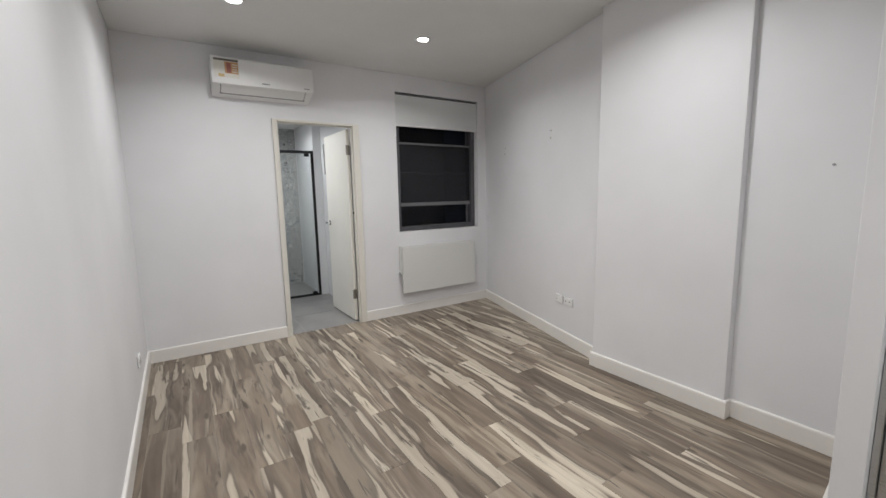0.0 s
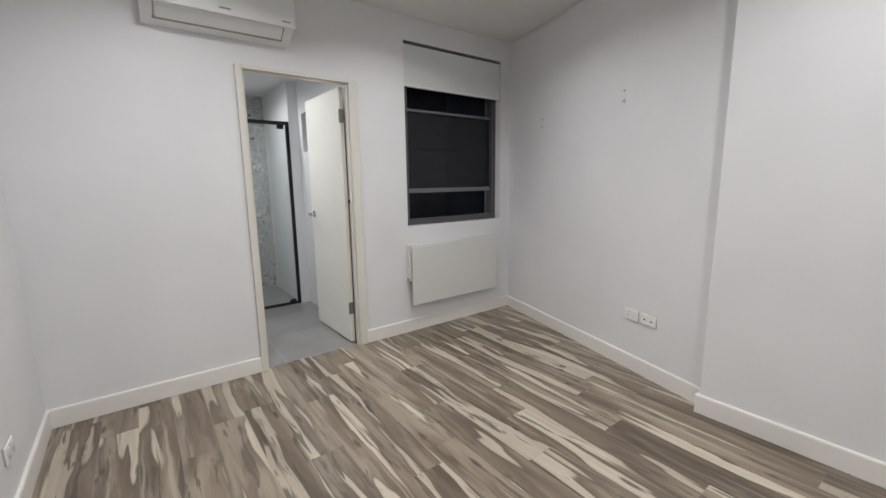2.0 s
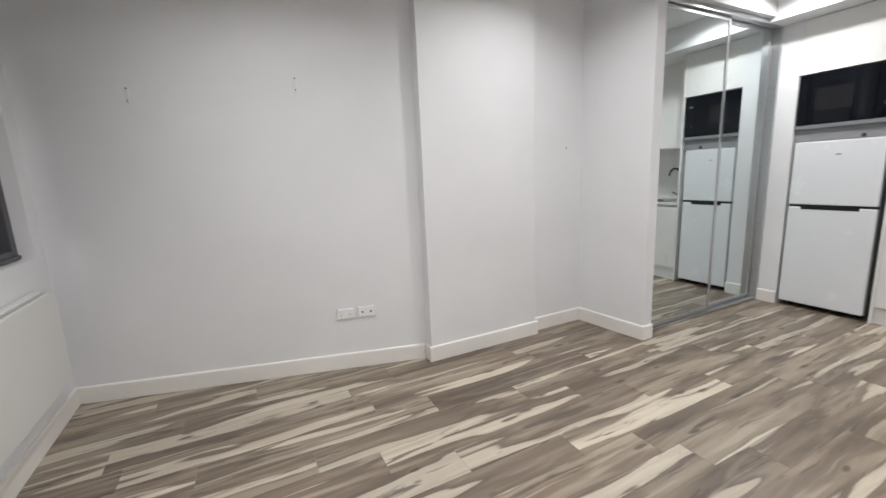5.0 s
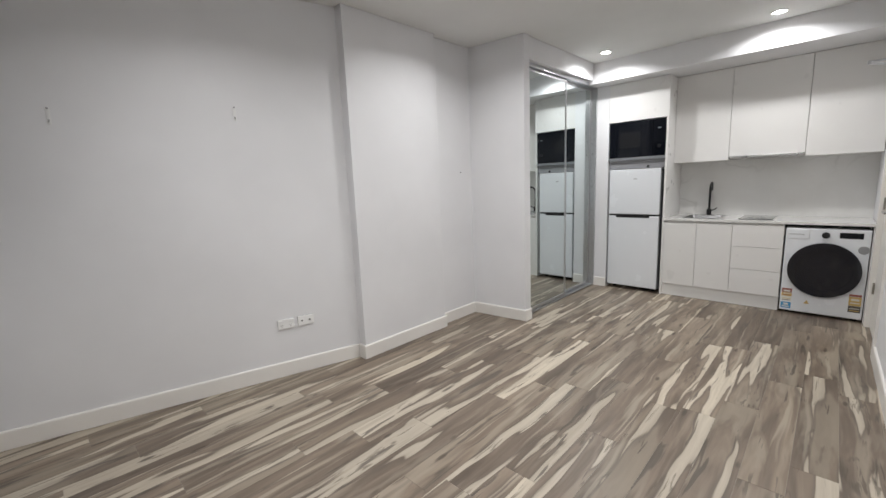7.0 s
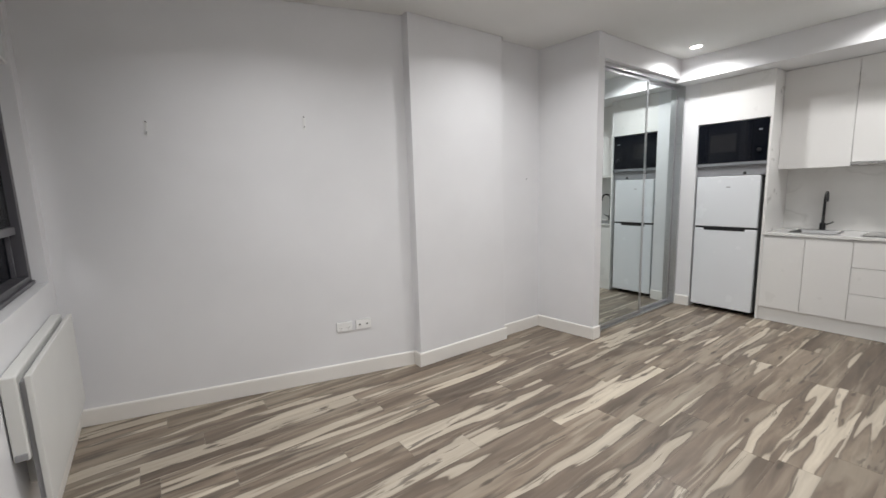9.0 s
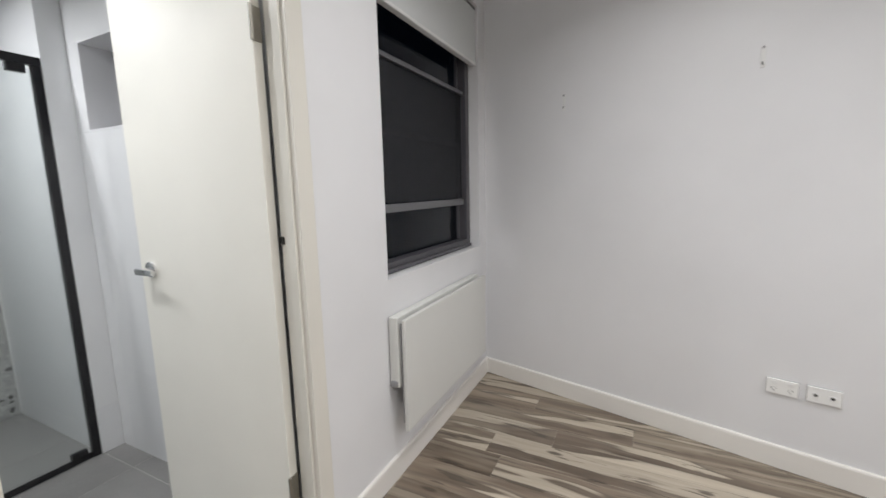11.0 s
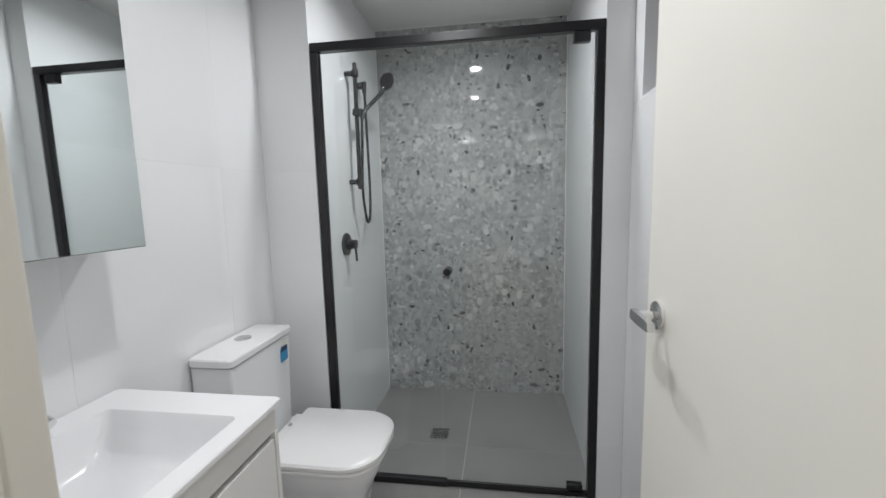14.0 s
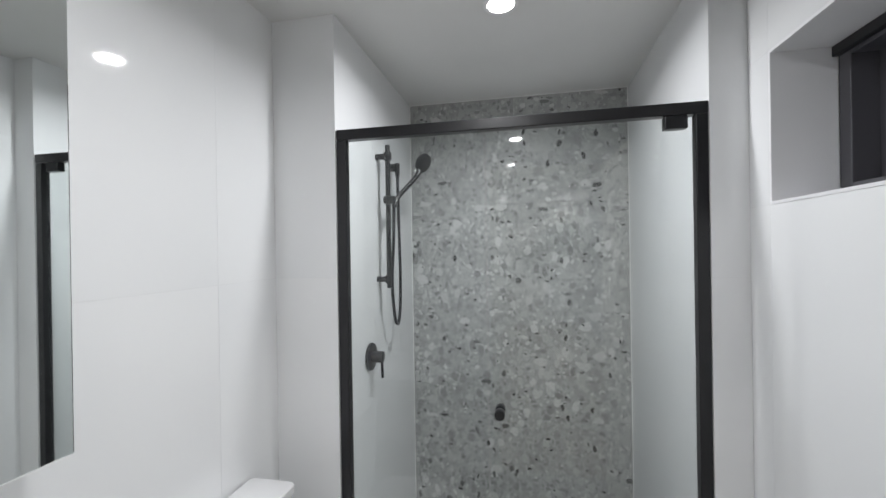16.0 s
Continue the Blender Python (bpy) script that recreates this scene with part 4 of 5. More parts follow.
CX, CZ = 0.290, 0.452
dr = part("door", ring((CX, KF + 0.018, CZ), 0.252, 0.195, 0.036, "y", 64), DOOR_GLASS, wm, "black round glass door", True)
rings = []
for k in range(7):
    a = k / 6 * math.pi / 2
    rings.append([(CX + 0.196 * math.cos(a) * math.cos(q) + 1e-4 * math.cos(q), KF + 0.022 - 0.03 * math.sin(a), CZ + 0.196 * math.cos(a) * math.sin(q) + 1e-4 * math.sin(q)) for q in [2 * math.pi * i / 48 for i in range(48)]])
part("door_bowl", loft(rings), DOOR_GLASS, dr, smooth=True)
part("programme_dial", cyl((0.295, KF + 0.014, 0.775), 0.028, 0.028, "y", 36, bevel=0.004), BLACK, wm, "black programme dial", True)
part("display", box(0.055, 0.205, KF + 0.0015, KF + 0.0045, 0.752, 0.803, 0.001), GLOSS_BLACK, wm, "black control display")
part("detergent_drawer", box(0.405, 0.565, KF + 0.0005, KF + 0.0060, 0.735, 0.822, 0.003), APPLIANCE, wm)
for k in range(5):
    part("lettering", box(0.548 - k * 0.022, 0.533 - k * 0.022, KF + 0.0055, KF + 0.0068, 0.770, 0.778 + 0.002 * (k % 2)), GREY_PLASTIC, wm)
part("round_sticker", cyl((0.045, KF + 0.003, 0.655), 0.036, 0.0015, "y", 32), GREY_PLASTIC, wm, "round grey sticker")
for x0, x1, rows in ((0.490, 0.565, ((0.205, 0.245, STICKER_RED), (0.168, 0.202, STICKER_YELLOW), (0.120, 0.165, STICKER_WHITE), (0.050, 0.108, STICKER_BLUE))),
                     (0.020, 0.100, ((0.235, 0.255, STICKER_RED), (0.150, 0.232, STICKER_YELLOW), (0.090, 0.148, STICKER_DARK)))):
    for z0, z1, mt in rows:
        part("rating_sticker", box(x0, x1, KF + 0.0015, KF + 0.0030, z0, z1), mt, wm)
for x0, x1, z0, z1, mt in ((0.500, 0.555, 0.176, 0.181, STICKER_RED), (0.500, 0.555, 0.188, 0.193, STICKER_WHITE), (0.502, 0.552, 0.212, 0.228, STICKER_WHITE), (0.500, 0.555, 0.126, 0.132, STICKER_DARK), (0.500, 0.555, 0.142, 0.147, STICKER_YELLOW),
                           (0.498, 0.556, 0.060, 0.070, STICKER_WHITE), (0.510, 0.545, 0.080, 0.098, STICKER_WHITE), (0.030, 0.090, 0.170, 0.180, STICKER_WHITE), (0.034, 0.086, 0.196, 0.216, STICKER_WHITE), (0.030, 0.090, 0.102, 0.108, STICKER_YELLOW), (0.030, 0.090, 0.122, 0.128, STICKER_WHITE)):
    part("sticker_print", box(x0, x1, KF + 0.0028, KF + 0.0036, z0, z1), mt, wm)
part("warning_mark", loft([[(x, KF + 0.0015 + d, z) for x, z in ((0.36, 0.115), (0.40, 0.115), (0.38, 0.150))] for d in (0, 0.0015)]), STICKER_YELLOW, wm, "yellow warning triangle")
for x in (MX0 + 0.05, MX1 - 0.05):
    for y in (-1.2, -0.77):
        part("foot", cyl((x, y, 0.013), 0.02, 0.022, "z", 16), RUBBER_AND_HOLES, wm)

# ---------------------------------------------------------------- entry door
LT = math.degrees(math.atan2(LEFT_B[1] - LEFT_A[1], LEFT_B[0] - LEFT_A[0]))
ed = new("door_2")
ed.empty_display_size = 0.05
ORIGIN[ed] = Vector((0, 0, 0))
tagged(ed, "white painted entry door, closed, in a white frame", "door", kind=S)
ed.matrix_basis = pose(LEFT_A[0], LEFT_A[1], 0, 0, 0, LT)
part("jamb", box(4.555, 4.625, -0.118, 0.016, 0.002, 2.10, 0.003), TRIM, ed)
part("jamb", box(5.415, 5.485, -0.118, 0.016, 0.002, 2.10, 0.003), TRIM, ed)
part("head", box(4.625, 5.415, -0.118, 0.016, 2.06, 2.10, 0.003), TRIM, ed)
part("leaf", box(4.628, 5.412, -0.060, -0.020, 0.008, 2.055, 0.002), TRIM, ed)
for z in (0.30, 1.02, 1.75):
    part("hinge", box(5.408, 5.418, -0.021, -0.006, z, z + 0.10, 0.002), HINGE, ed)
dc = part("door_closer", box(4.65, 4.87, -0.020, 0.035, 1.975, 2.030, 0.006), ALUMINIUM, ed, "silver door closer with a folding arm")
part("arm", tube([(4.745, 0.010, 2.048), (4.52, 0.205, 2.052)], 0.008, 10, bm=cyl((4.745, 0.010, 2.040), 0.014, 0.03, "z", 18)), ALUMINIUM, dc, smooth=True)
part("arm", tube([(4.52, 0.205, 2.062), (4.60, 0.015, 2.075)], 0.008, 10, bm=cyl((4.52, 0.205, 2.057), 0.013, 0.024, "z", 18)), ALUMINIUM, dc, smooth=True)
lk = part("door_handle", box(4.665, 4.705, -0.022, -0.012, 0.93, 1.11, 0.004), CHROME, ed)
part("lever", tube([(4.685, -0.012, 1.05), (4.685, 0.03, 1.05), (4.70, 0.036, 1.05), (4.79, 0.036, 1.05)], 0.009, 12, smooth_steps=3), CHROME, lk, smooth=True)

# ---------------------------------------------------------------- bathroom: small window
bw = thing("window_2", (2.10, 5.785, WZ0), "small high bathroom window with a dark grey frame", "window", kind=S)
XR = 1.922
part("reveal", box(XR, 2.075, WY0, WY0 + 0.008, WZ0, WZ1), WALL, bw)
part("reveal", box(XR, 2.075, WY1 - 0.008, WY1, WZ0, WZ1), WALL, bw)
part("reveal", box(XR, 2.075, WY0 + 0.008, WY1 - 0.008, WZ1 - 0.008, WZ1), WALL, bw)
part("window_sill", box(XR - 0.001, 2.075, WY0 + 0.008, WY1 - 0.008, WZ0, WZ0 + 0.008), WALL, bw)
for y0, y1, z0, z1 in ((WY0 + 0.008, WY0 + 0.048, WZ0 + 0.008, WZ1 - 0.008), (WY1 - 0.048, WY1 - 0.008, WZ0 + 0.008, WZ1 - 0.008),
                       (WY0 + 0.048, WY1 - 0.048, WZ0 + 0.008, WZ0 + 0.045), (WY0 + 0.048, WY1 - 0.048, WZ1 - 0.045, WZ1 - 0.008)):
    part("window_frame", box(2.076, 2.190, y0, y1, z0, z1, 0.002), WINDOW_METAL, bw)
for y0, y1, z0, z1 in ((WY0 + 0.048, WY0 + 0.085, WZ0 + 0.045, WZ1 - 0.045), (WY1 - 0.085, WY1 - 0.048, WZ0 + 0.045, WZ1 - 0.045),
                       (WY0 + 0.085, WY1 - 0.085, WZ0 + 0.045, WZ0 + 0.080), (WY0 + 0.085, WY1 - 0.085, WZ1 - 0.080, WZ1 - 0.045)):
    part("sash", box(2.135, 2.175, y0, y1, z0, z1, 0.002), WINDOW_METAL, bw)
part("head_rail", box(2.060, 2.078, WY0 + 0.009, WY1 - 0.009, WZ1 - 0.036, WZ1 - 0.009, 0.002), BLACK, bw)
pn = part("pane", box(2.153, 2.158, WY0 + 0.085, WY1 - 0.085, WZ0 + 0.080, WZ1 - 0.080), WINDOW_GLASS, bw, "dark window glass")
pn.visible_shadow = False

# ---------------------------------------------------------------- shower screen
SY = 6.240
ss = thing("shower_screen", (1.22, SY, 0), "clear glass shower screen in a matt black frame", "shower screen")
part("header", box(0.626, 1.819, SY - 0.018, SY + 0.018, 1.945, 1.982, 0.003), BLACK, ss)
part("post", box(0.625, 0.660, SY - 0.016, SY + 0.016, 0.002, 1.945, 0.003), BLACK, ss)
part("post", box(1.785, 1.819, SY - 0.016, SY + 0.016, 0.002, 1.945, 0.003), BLACK, ss)
part("bottom_rail", box(0.660, 1.165, SY - 0.016, SY + 0.016, 0.002, 0.030, 0.003), BLACK, ss)
part("bottom_rail", box(1.165, 1.785, SY - 0.010, SY + 0.012, 0.002, 0.020, 0.003), BLACK, ss)
part("door_sweep", box(1.165, 1.780, SY - 0.014, SY - 0.002, 0.021, 0.034, 0.002), BLACK, ss)
gl = part("fixed_panel", box(0.655, 1.150, SY - 0.003, SY + 0.003, 0.028, 1.950), SHOWER_GLASS, ss, "clear fixed glass panel")
gd = part("pivot_door", box(1.156, 1.778, SY - 0.003, SY + 0.003, 0.036, 1.938), SHOWER_GLASS, ss, "clear glass pivot door")
for g in (gl, gd):
    g.visible_shadow = False
part("pivot_block", box(1.700, 1.765, SY - 0.014, SY + 0.014, 1.905, 1.945, 0.003), BLACK, gd)
part("pivot_block", box(1.700, 1.765, SY - 0.014, SY + 0.014, 0.022, 0.060, 0.003), BLACK, gd)
part("knob", cyl((1.190, SY - 0.020, 1.008), 0.017, 0.030, "y", 28, bm=cyl((1.190, SY + 0.020, 1.008), 0.017, 0.030, "y", 28, bevel=0.003), bevel=0.003), BLACK, gd, "black door knob", True)

# ---------------------------------------------------------------- shower fittings
SW = 0.623
rl = thing("shower_rail", (SW, 6.62, 1.37), "matt black shower rail with hand shower and hose", "shower")
part("bar", cyl((SW + 0.055, 6.62, 1.702), 0.011, 0.64, "z", 20), BLACK, rl, smooth=True)
for z in (1.420, 1.972):
    part("bracket", cyl((SW + 0.030, 6.62, z), 0.013, 0.060, "x", 18, bm=cyl((SW + 0.055, 6.62, z), 0.018, 0.038, "z", 20, bevel=0.003)), BLACK, rl, smooth=True)
part("slider", box(SW + 0.036, SW + 0.094, 6.602, 6.638, 1.757, 1.794, 0.008, seg=3), BLACK, rl, smooth=True)
hs = part("hand_shower", tube([(SW + 0.085, 6.612, 1.745), (SW + 0.095, 6.640, 1.790), (SW + 0.125, 6.695, 1.845), (SW + 0.155, 6.745, 1.900), (SW + 0.165, 6.760, 1.930)], 0.0115, 14, smooth_steps=4), BLACK, rl, smooth=True)
head = cyl((0, 0, 0), 0.048, 0.020, "z", 36, bevel=0.007)
bmesh.ops.transform(head, matrix=Matrix.Translation((SW + 0.178, 6.785, 1.968)) @ Vector((0.80, -0.35, -0.48)).to_track_quat("Z", "Y").to_matrix().to_4x4(), verts=head.verts)
part("spray_head", head, BLACK, hs, smooth=True)
part("wall_outlet", cyl((SW + 0.018, 6.79, 1.955), 0.019, 0.036, "x", 24, bm=cyl((SW + 0.045, 6.79, 1.945), 0.012, 0.060, "z", 18)), BLACK, rl, smooth=True)
part("hose", tube([(SW + 0.045, 6.790, 1.925), (SW + 0.047, 6.790, 1.75), (SW + 0.05, 6.795, 1.45), (SW + 0.052, 6.780, 1.27), (SW + 0.055, 6.735, 1.200), (SW + 0.060, 6.675, 1.245),
                   (SW + 0.068, 6.620, 1.40), (SW + 0.085, 6.595, 1.58), (SW + 0.085, 6.605, 1.69), (SW + 0.085, 6.612, 1.750)], 0.0075, 10, smooth_steps=8), BLACK, rl, "black flexible hose", True)
mx = thing("shower_mixer", (SW, 6.515, 1.095), "matt black round shower mixer with a lever", "tap")
part("plate", cyl((SW + 0.006, 6.515, 1.098), 0.058, 0.012, "x", 40, bevel=0.003), BLACK, mx, smooth=True)
part("cartridge", cyl((SW + 0.035, 6.515, 1.098), 0.024, 0.050, "x", 28, bevel=0.003), BLACK, mx, smooth=True)
part("lever", tube([(SW + 0.052, 6.515, 1.090), (SW + 0.055, 6.517, 1.010)], 0.006, 12), BLACK, mx, smooth=True)
dn = thing("floor_drain", (1.068, 6.648, 0), "square steel floor drain in the shower", "drain")
part("frame", box(1.018, 1.118, 6.598, 6.604, 0.001, 0.005, bm=box(1.018, 1.118, 6.692, 6.698, 0.001, 0.005, bm=box(1.018, 1.024, 6.604, 6.692, 0.001, 0.005, bm=box(1.112, 1.118, 6.604, 6.692, 0.001, 0.005)))), STEEL, dn)
# flat near-black sheet: the dark of the drain's depth is painted
part("sump", box(1.024, 1.112, 6.604, 6.692, 0.001, 0.002), VOID, dn)
for k in range(7):
    part("grate_bar", box(1.024, 1.112, 6.610 + k * 0.012, 6.616 + k * 0.012, 0.002, 0.0045), STEEL, dn)

# ---------------------------------------------------------------- toilet
tl = thing("toilet", (0.70, 5.885, 0), "white ceramic close-coupled toilet, seat closed", "toilet")
YC = 5.885


def oval(x0, x1, half, z, back=0.03, nose=0.13):
    return rounded(x0, x1, YC - half, YC + half, (nose, back, back, nose), z, 8)


part("pan", loft([oval(0.47, 0.90, 0.125, 0.004, 0.02, 0.08), oval(0.47, 0.90, 0.124, 0.05, 0.02, 0.08), oval(0.46, 0.905, 0.126, 0.16, 0.02, 0.09), oval(0.45, 0.925, 0.140, 0.25, 0.02, 0.10),
                  oval(0.44, 0.965, 0.168, 0.33, 0.02, 0.12), oval(0.44, 0.985, 0.180, 0.375, 0.02, 0.13), oval(0.44, 0.988, 0.181, 0.400, 0.02, 0.13)]), CERAMIC, tl, smooth=True)
part("seat", loft([oval(0.578, 0.996, 0.185, 0.402), oval(0.576, 1.000, 0.187, 0.406), oval(0.576, 1.000, 0.187, 0.416), oval(0.580, 0.996, 0.184, 0.420)]), PLASTIC, tl, smooth=True)
part("seat_lid", loft([oval(0.594, 0.998, 0.185, 0.4225, 0.012), oval(0.590, 1.003, 0.188, 0.426, 0.012), oval(0.590, 1.003, 0.188, 0.437, 0.012), oval(0.596, 0.995, 0.182, 0.445, 0.012), oval(0.612, 0.97, 0.16, 0.448, 0.012)]), PLASTIC, tl, smooth=True)
part("hinge_cover", box(0.548, 0.589, YC - 0.165, YC + 0.165, 0.402, 0.424, 0.004), PLASTIC, tl)
for y in (YC - 0.075, YC + 0.075):
    part("seat_hinge", cyl((0.569, y, 0.4245), 0.009, 0.005, "z", 16), CHROME, tl, smooth=True)
ci = part("cistern", loft([rounded(0.388, 0.530, 5.688, 6.050, 0.014, 0.400), rounded(0.387, 0.535, 5.685, 6.054, 0.014, 0.60), rounded(0.386, 0.541, 5.682, 6.058, 0.014, 0.778)]), CERAMIC, tl, smooth=True)
part("cistern_lid", loft([rounded(0.386, 0.541, 5.681, 6.059, 0.014, 0.781), rounded(0.385, 0.547, 5.676, 6.064, 0.016, 0.785), rounded(0.385, 0.547, 5.676, 6.064, 0.016, 0.806), rounded(0.388, 0.543, 5.680, 6.060, 0.014, 0.811)]), CERAMIC, ci, smooth=True)
part("flush_button", cyl((0.448, 5.885, 0.8125), 0.030, 0.006, "z", 36, bevel=0.002), CHROME, ci, "round chrome flush button", True)
part("rating_sticker", box(0.5360, 0.5412, 5.978, 6.030, 0.680, 0.735), STICKER_BLUE, ci, "blue water rating sticker")
part("rating_sticker", cyl((0.5402, 6.004, 0.738), 0.026, 0.0016, "x", 28), STICKER_WHITE, ci)
part("rating_sticker", box(0.5395, 0.5418, 5.981, 6.027, 0.722, 0.742), painted("navy_print", (0.02, 0.06, 0.14), 0.4), ci)

# ---------------------------------------------------------------- vanity and mirror cabinet
VX, VY0, VY1, VZ = 0.862, 4.842, 5.440, 0.826
vn = thing("vanity_unit", (0.62, 5.14, 0), "white gloss vanity cabinet with two doors", "vanity")
part("carcass", box(0.382, VX - 0.035, VY0 + 0.008, VY1 - 0.010, 0.10, VZ - 0.130, 0.001), CABINET, vn)
for y in (VY0 + 0.008, VY1 - 0.026):
    part("side_panel", box(0.382, VX - 0.036, y, y + 0.016, VZ - 0.129, VZ - 0.020), CABINET, vn)
part("plinth", box(0.382, VX - 0.07, VY0 + 0.012, VY1 - 0.014, 0.003, 0.10), CABINET, vn)
part("rail", box(VX - 0.034, VX - 0.014, VY0 + 0.008, VY1 - 0.010, 0.742, VZ - 0.020, 0.001), CABINET, vn)
for y0, y1 in ((VY0 + 0.008, 5.142), (5.146, VY1 - 0.024)):
    part("door", box(VX - 0.034, VX - 0.014, y0, y1, 0.10, 0.725, 0.0015), CABINET, vn)
part("end_panel", box(VX - 0.035, VX - 0.012, VY1 - 0.022, VY1 - 0.008, 0.10, 0.742, 0.001), CABINET, vn)
bs = thing("washbasin", (0.62, 5.14, VZ), "white ceramic basin top with a rectangular bowl", "basin")
part("bowl", loft([rounded(0.383, VX - 0.006, VY0, VY1, 0.008, VZ - 0.019), rounded(0.382, VX, VY0, VY1, 0.010, VZ - 0.014), rounded(0.382, VX, VY0, VY1, 0.010, VZ - 0.003), rounded(0.385, VX - 0.003, VY0 + 0.003, VY1 - 0.003, 0.010, VZ),
                   rounded(0.455, VX - 0.050, VY0 + 0.07, 5.340, 0.018, VZ - 0.001), rounded(0.459, VX - 0.054, VY0 + 0.074, 5.336, 0.018, VZ - 0.006), rounded(0.466, VX - 0.062, VY0 + 0.085, 5.322, 0.024, VZ - 0.036), rounded(0.478, VX - 0.078, VY0 + 0.11, 5.300, 0.03, VZ - 0.075), rounded(0.515, VX - 0.115, VY0 + 0.16, 5.250, 0.04, VZ - 0.108), rounded(0.57, VX - 0.17, 5.04, 5.17, 0.04, VZ - 0.118), rounded(0.622, 0.638, 5.097, 5.113, 0.006, VZ - 0.1185)], caps=False), CERAMIC, bs, smooth=True)
part("waste", cyl((0.630, 5.105, VZ - 0.1165), 0.030, 0.006, "z", 28, bevel=0.002), CHROME, bs, smooth=True)
bt = thing("basin_tap", (0.435, 5.14, VZ), "chrome basin mixer tap", "tap")
part("body", cyl((0.438, 5.14, VZ + 0.06), 0.022, 0.12, "z", 28, bevel=0.003), CHROME, bt, smooth=True)
part("spout", tube([(0.438, 5.14, VZ + 0.085), (0.52, 5.14, VZ + 0.095), (0.565, 5.14, VZ + 0.080)], 0.011, 14, smooth_steps=4), CHROME, bt, smooth=True)
part("lever", tube([(0.438, 5.14, VZ + 0.122), (0.415, 5.14, VZ + 0.140), (0.395, 5.14, VZ + 0.150)], 0.007, 12), CHROME, bt, smooth=True)
mc = thing("mirror_cabinet", (0.455, 5.14, 1.217), "mirror-fronted bathroom cabinet on the tiled wall", "mirror cabinet")
part("body", box(0.381, 0.508, VY0 + 0.004, 5.428, 1.222, 2.045, 0.001), CABINET, mc)
for y0, y1 in ((VY0 + 0.004, 5.135), (5.138, 5.430)):
    part("mirror_door", box(0.510, 0.530, y0, y1, 1.217, 2.050, 0.003), CABINET_MIRROR, mc, "bevelled mirror door")

# ---------------------------------------------------------------- tiles of the bathroom
BLOCKS = {}


def piece(name, size, at, mat, parent, chamfer=0.0):
    """One tile or plank, its mesh shared between pieces of one size."""
    key = (name, mat.name, *(round(s, 4) for s in size))
    if key not in BLOCKS:
        hx, hy, hz = (s / 2 for s in size)
        BLOCKS[key] = finish(name, box(-hx, hx, -hy, hy, -hz, hz), mat, False)
    ob = new(name, BLOCKS[key])
    ob.parent = parent
    ob.location = Vector(at) - ORIGIN[parent]
    return ob


def tile_wall(wall, axis, face, side, us, zs, mat, skip=None, gap=0.0005):
    """Tiles between the lines us and zs on the plane axis = face; side: the way that they look."""
    parent = bpy.data.objects[wall]
    for u0, u1 in zip(us, us[1:]):
        for z0, z1 in zip(zs, zs[1:]):
            uc, zc = (u0 + u1) / 2, (z0 + z1) / 2
            if skip and skip[0] < uc < skip[1] and skip[2] < zc < skip[3]:
                continue
            c = face - side * 0.004
            du, dz = u1 - u0 - gap, z1 - z0 - gap
            if axis == "x":
                piece("tile", (0.008, du, dz), (c, uc, zc), mat, parent)
            else:
                piece("tile", (du, 0.008, dz), (uc, c, zc), mat, parent)


ZS = [0.0, 0.25, 1.455, BATH_CEIL]
tile_wall("wall_bath_left", "x", 0.38, 1, [4.785, 5.335, 5.935, 6.22], ZS, WHITE_TILE)
tile_wall("wall_bath_nib", "y", 6.22, -1, [0.38, 0.623], ZS, WHITE_TILE)
tile_wall("wall_bath_nib", "x", 0.623, 1, [6.22, 6.58, 7.18], ZS, WHITE_TILE)
tile_wall("wall_shower_right", "y", 6.22, -1, [1.82, 1.922], ZS, WHITE_TILE)
tile_wall("wall_shower_right", "x", 1.82, -1, [6.22, 6.58, 7.18], ZS, WHITE_TILE)
tile_wall("wall_shower_back", "y", 7.181, -1, [0.623, 1.222, 1.82], [0.0, 0.60, 1.20, 1.80, BATH_CEIL], TERRAZZO, gap=0.0010)
tile_wall("wall_bath_right", "x", 1.922, -1, [4.846, WY0, WY1, 6.22], [0.0, 0.455, WZ0, WZ1, BATH_CEIL], WHITE_TILE, (WY0, WY1, WZ0, WZ1))

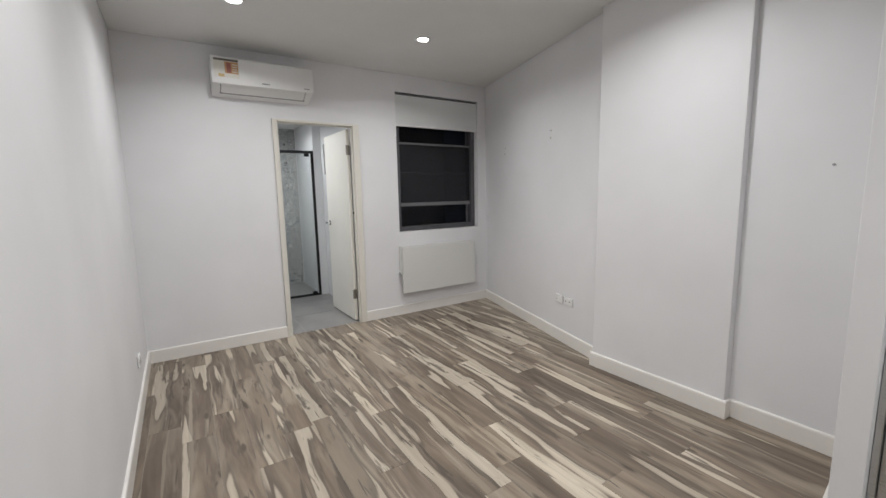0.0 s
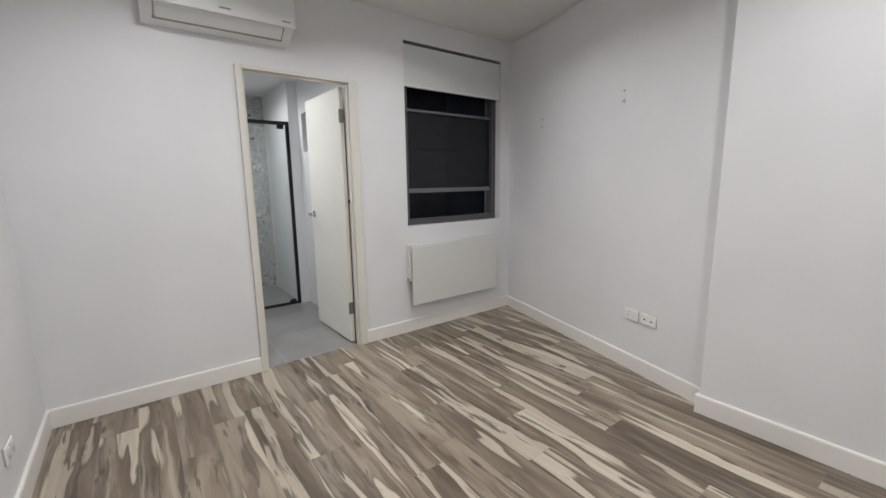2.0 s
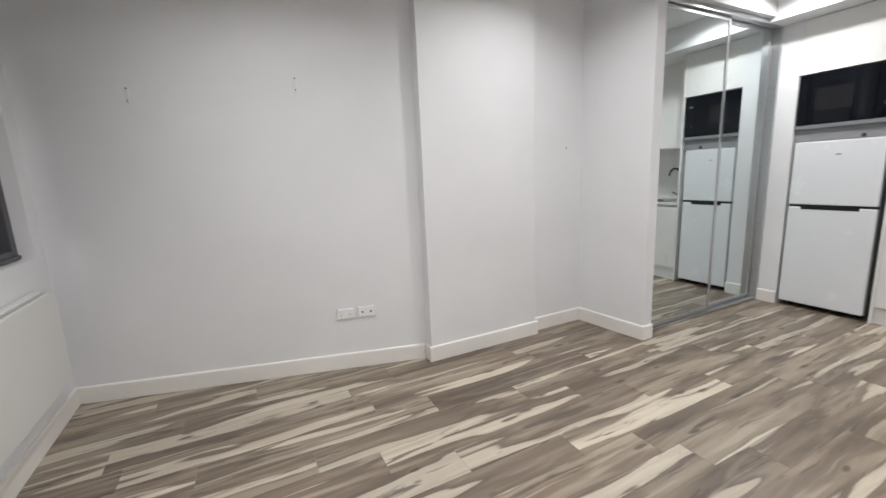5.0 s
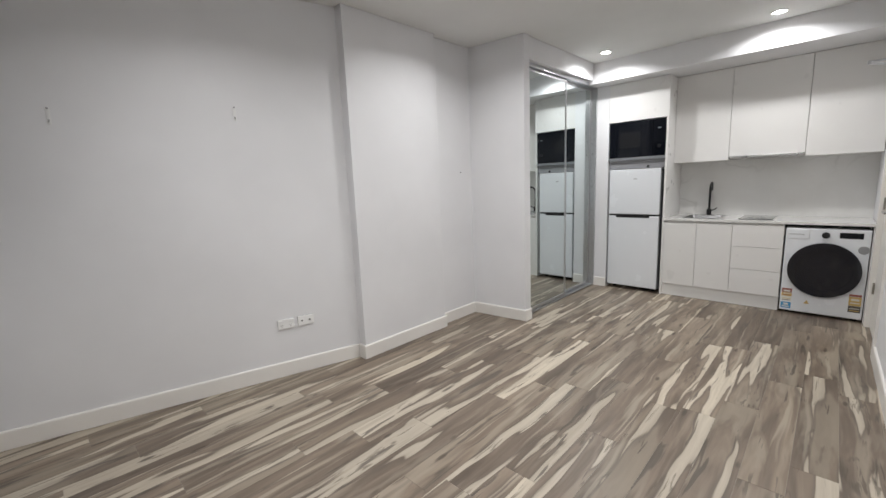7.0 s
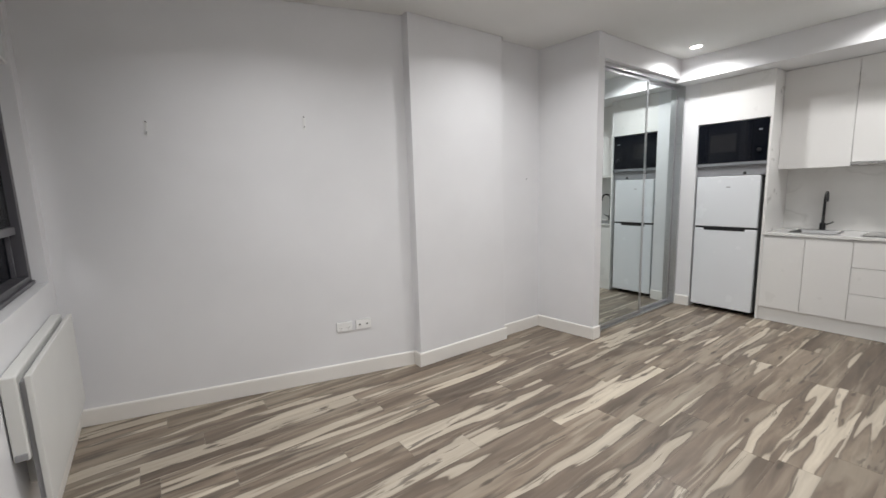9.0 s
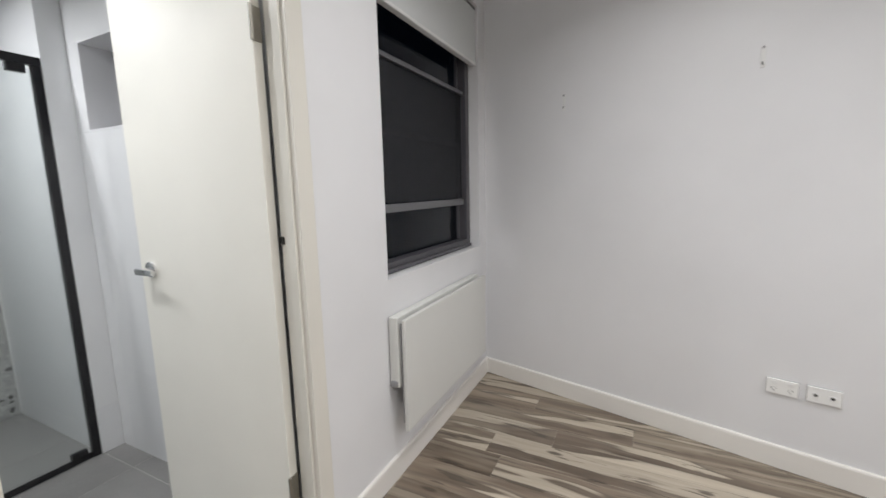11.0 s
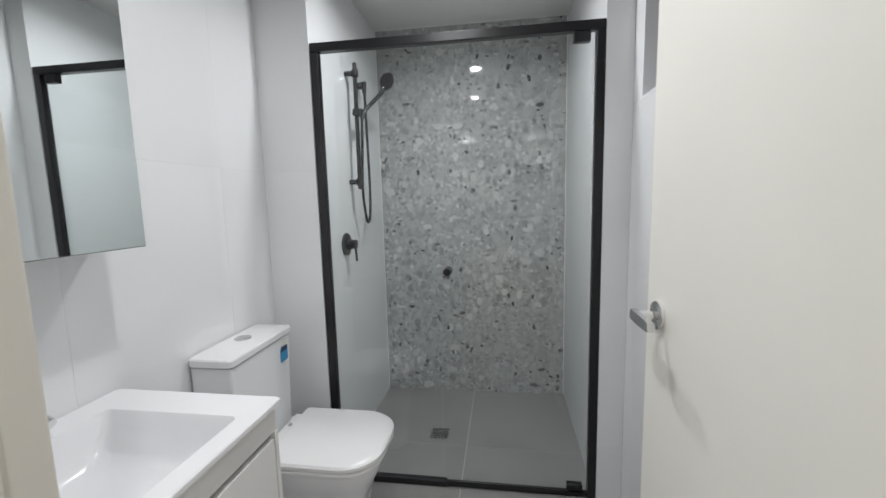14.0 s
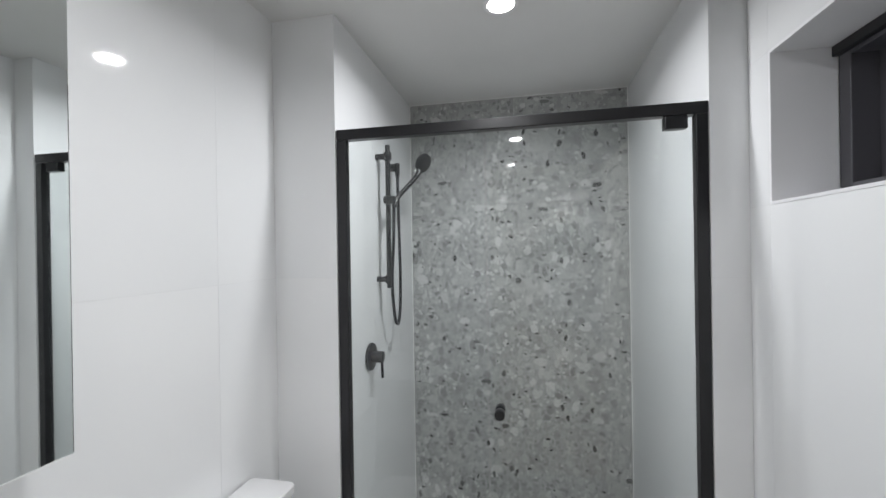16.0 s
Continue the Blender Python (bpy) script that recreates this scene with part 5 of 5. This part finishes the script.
for name, x0, x1, z0, z1 in (("trim_corner_left", 0.6235, 0.6275, 0.012, BATH_CEIL - 0.001), ("trim_corner_right", 1.8155, 1.8195, 0.012, BATH_CEIL - 0.001), ("trim_corner_top", 0.6275, 1.8155, BATH_CEIL - 0.005, BATH_CEIL - 0.001)):
    solid(name, box(x0, x1, 7.1765, 7.1805, z0, z1, 0.001), SWITCH_WHITE, "white silicone bead along the tiled corner", "sealant", S)

fb = solid("floor_bath", box(0.25, 2.05, 4.735, 7.25, -0.10, -0.0010), BATH_FLOOR_GROUT, "grey porcelain tiled bathroom floor", "floor", S)
XS, YS = [0.26, 0.628, 1.228, 1.828, 2.0], [4.736, 5.35, 5.95, 6.55, 7.15, 7.24]
for x0, x1 in zip(XS, XS[1:]):
    for y0, y1 in zip(YS, YS[1:]):
        piece("tile", (x1 - x0 - 0.0035, y1 - y0 - 0.0035, 0.008), ((x0 + x1) / 2, (y0 + y1) / 2, -0.004), FLOOR_TILE, fb)

# ---------------------------------------------------------------- plank floor of the main room
fl = solid("floor", box(-0.2, 3.70, -1.42, 4.735, -0.10, -0.0012), FLOOR_GROUT, "wood-look porcelain plank floor in taupe and cream", "floor", S)
PW, PL, PX, GAP = 0.168, 1.20, 0.15, 0.0014
# where each row's end joints fall, from the row at x = PX - 2 PW on
STARTS = (0.40, 1.015, 0.80, 1.045, 0.32, 0.565, 0.61, 1.135, 0.47, 0.725, 0.84, 1.16, 0.475, 0.795, 1.08, 0.385, 0.70, 0.785, 0.48, 0.10, 0.65, 0.30, 0.95)
for k in range(-2, 21):
    x0, x1 = max(PX + k * PW, -0.16), min(PX + (k + 1) * PW, 3.66)
    if x1 - x0 < 0.02:
        continue
    xc = (x0 + x1) / 2
    y_low = -1.35 if xc < 2.66 else (0.95 if xc < 3.05 else max(1.7, 4.70 + (x0 - 0.08 - 3.557) / 0.263))
    y = -2.4 + STARTS[k + 2]
    while y < 4.73:
        a, b = max(y, y_low), min(y + PL, 4.733)
        if b - a > 0.02:
            piece("plank", (x1 - x0 - GAP, b - a - GAP, 0.008), (xc, (a + b) / 2, -0.004), PLANK, fl)
        y += PL
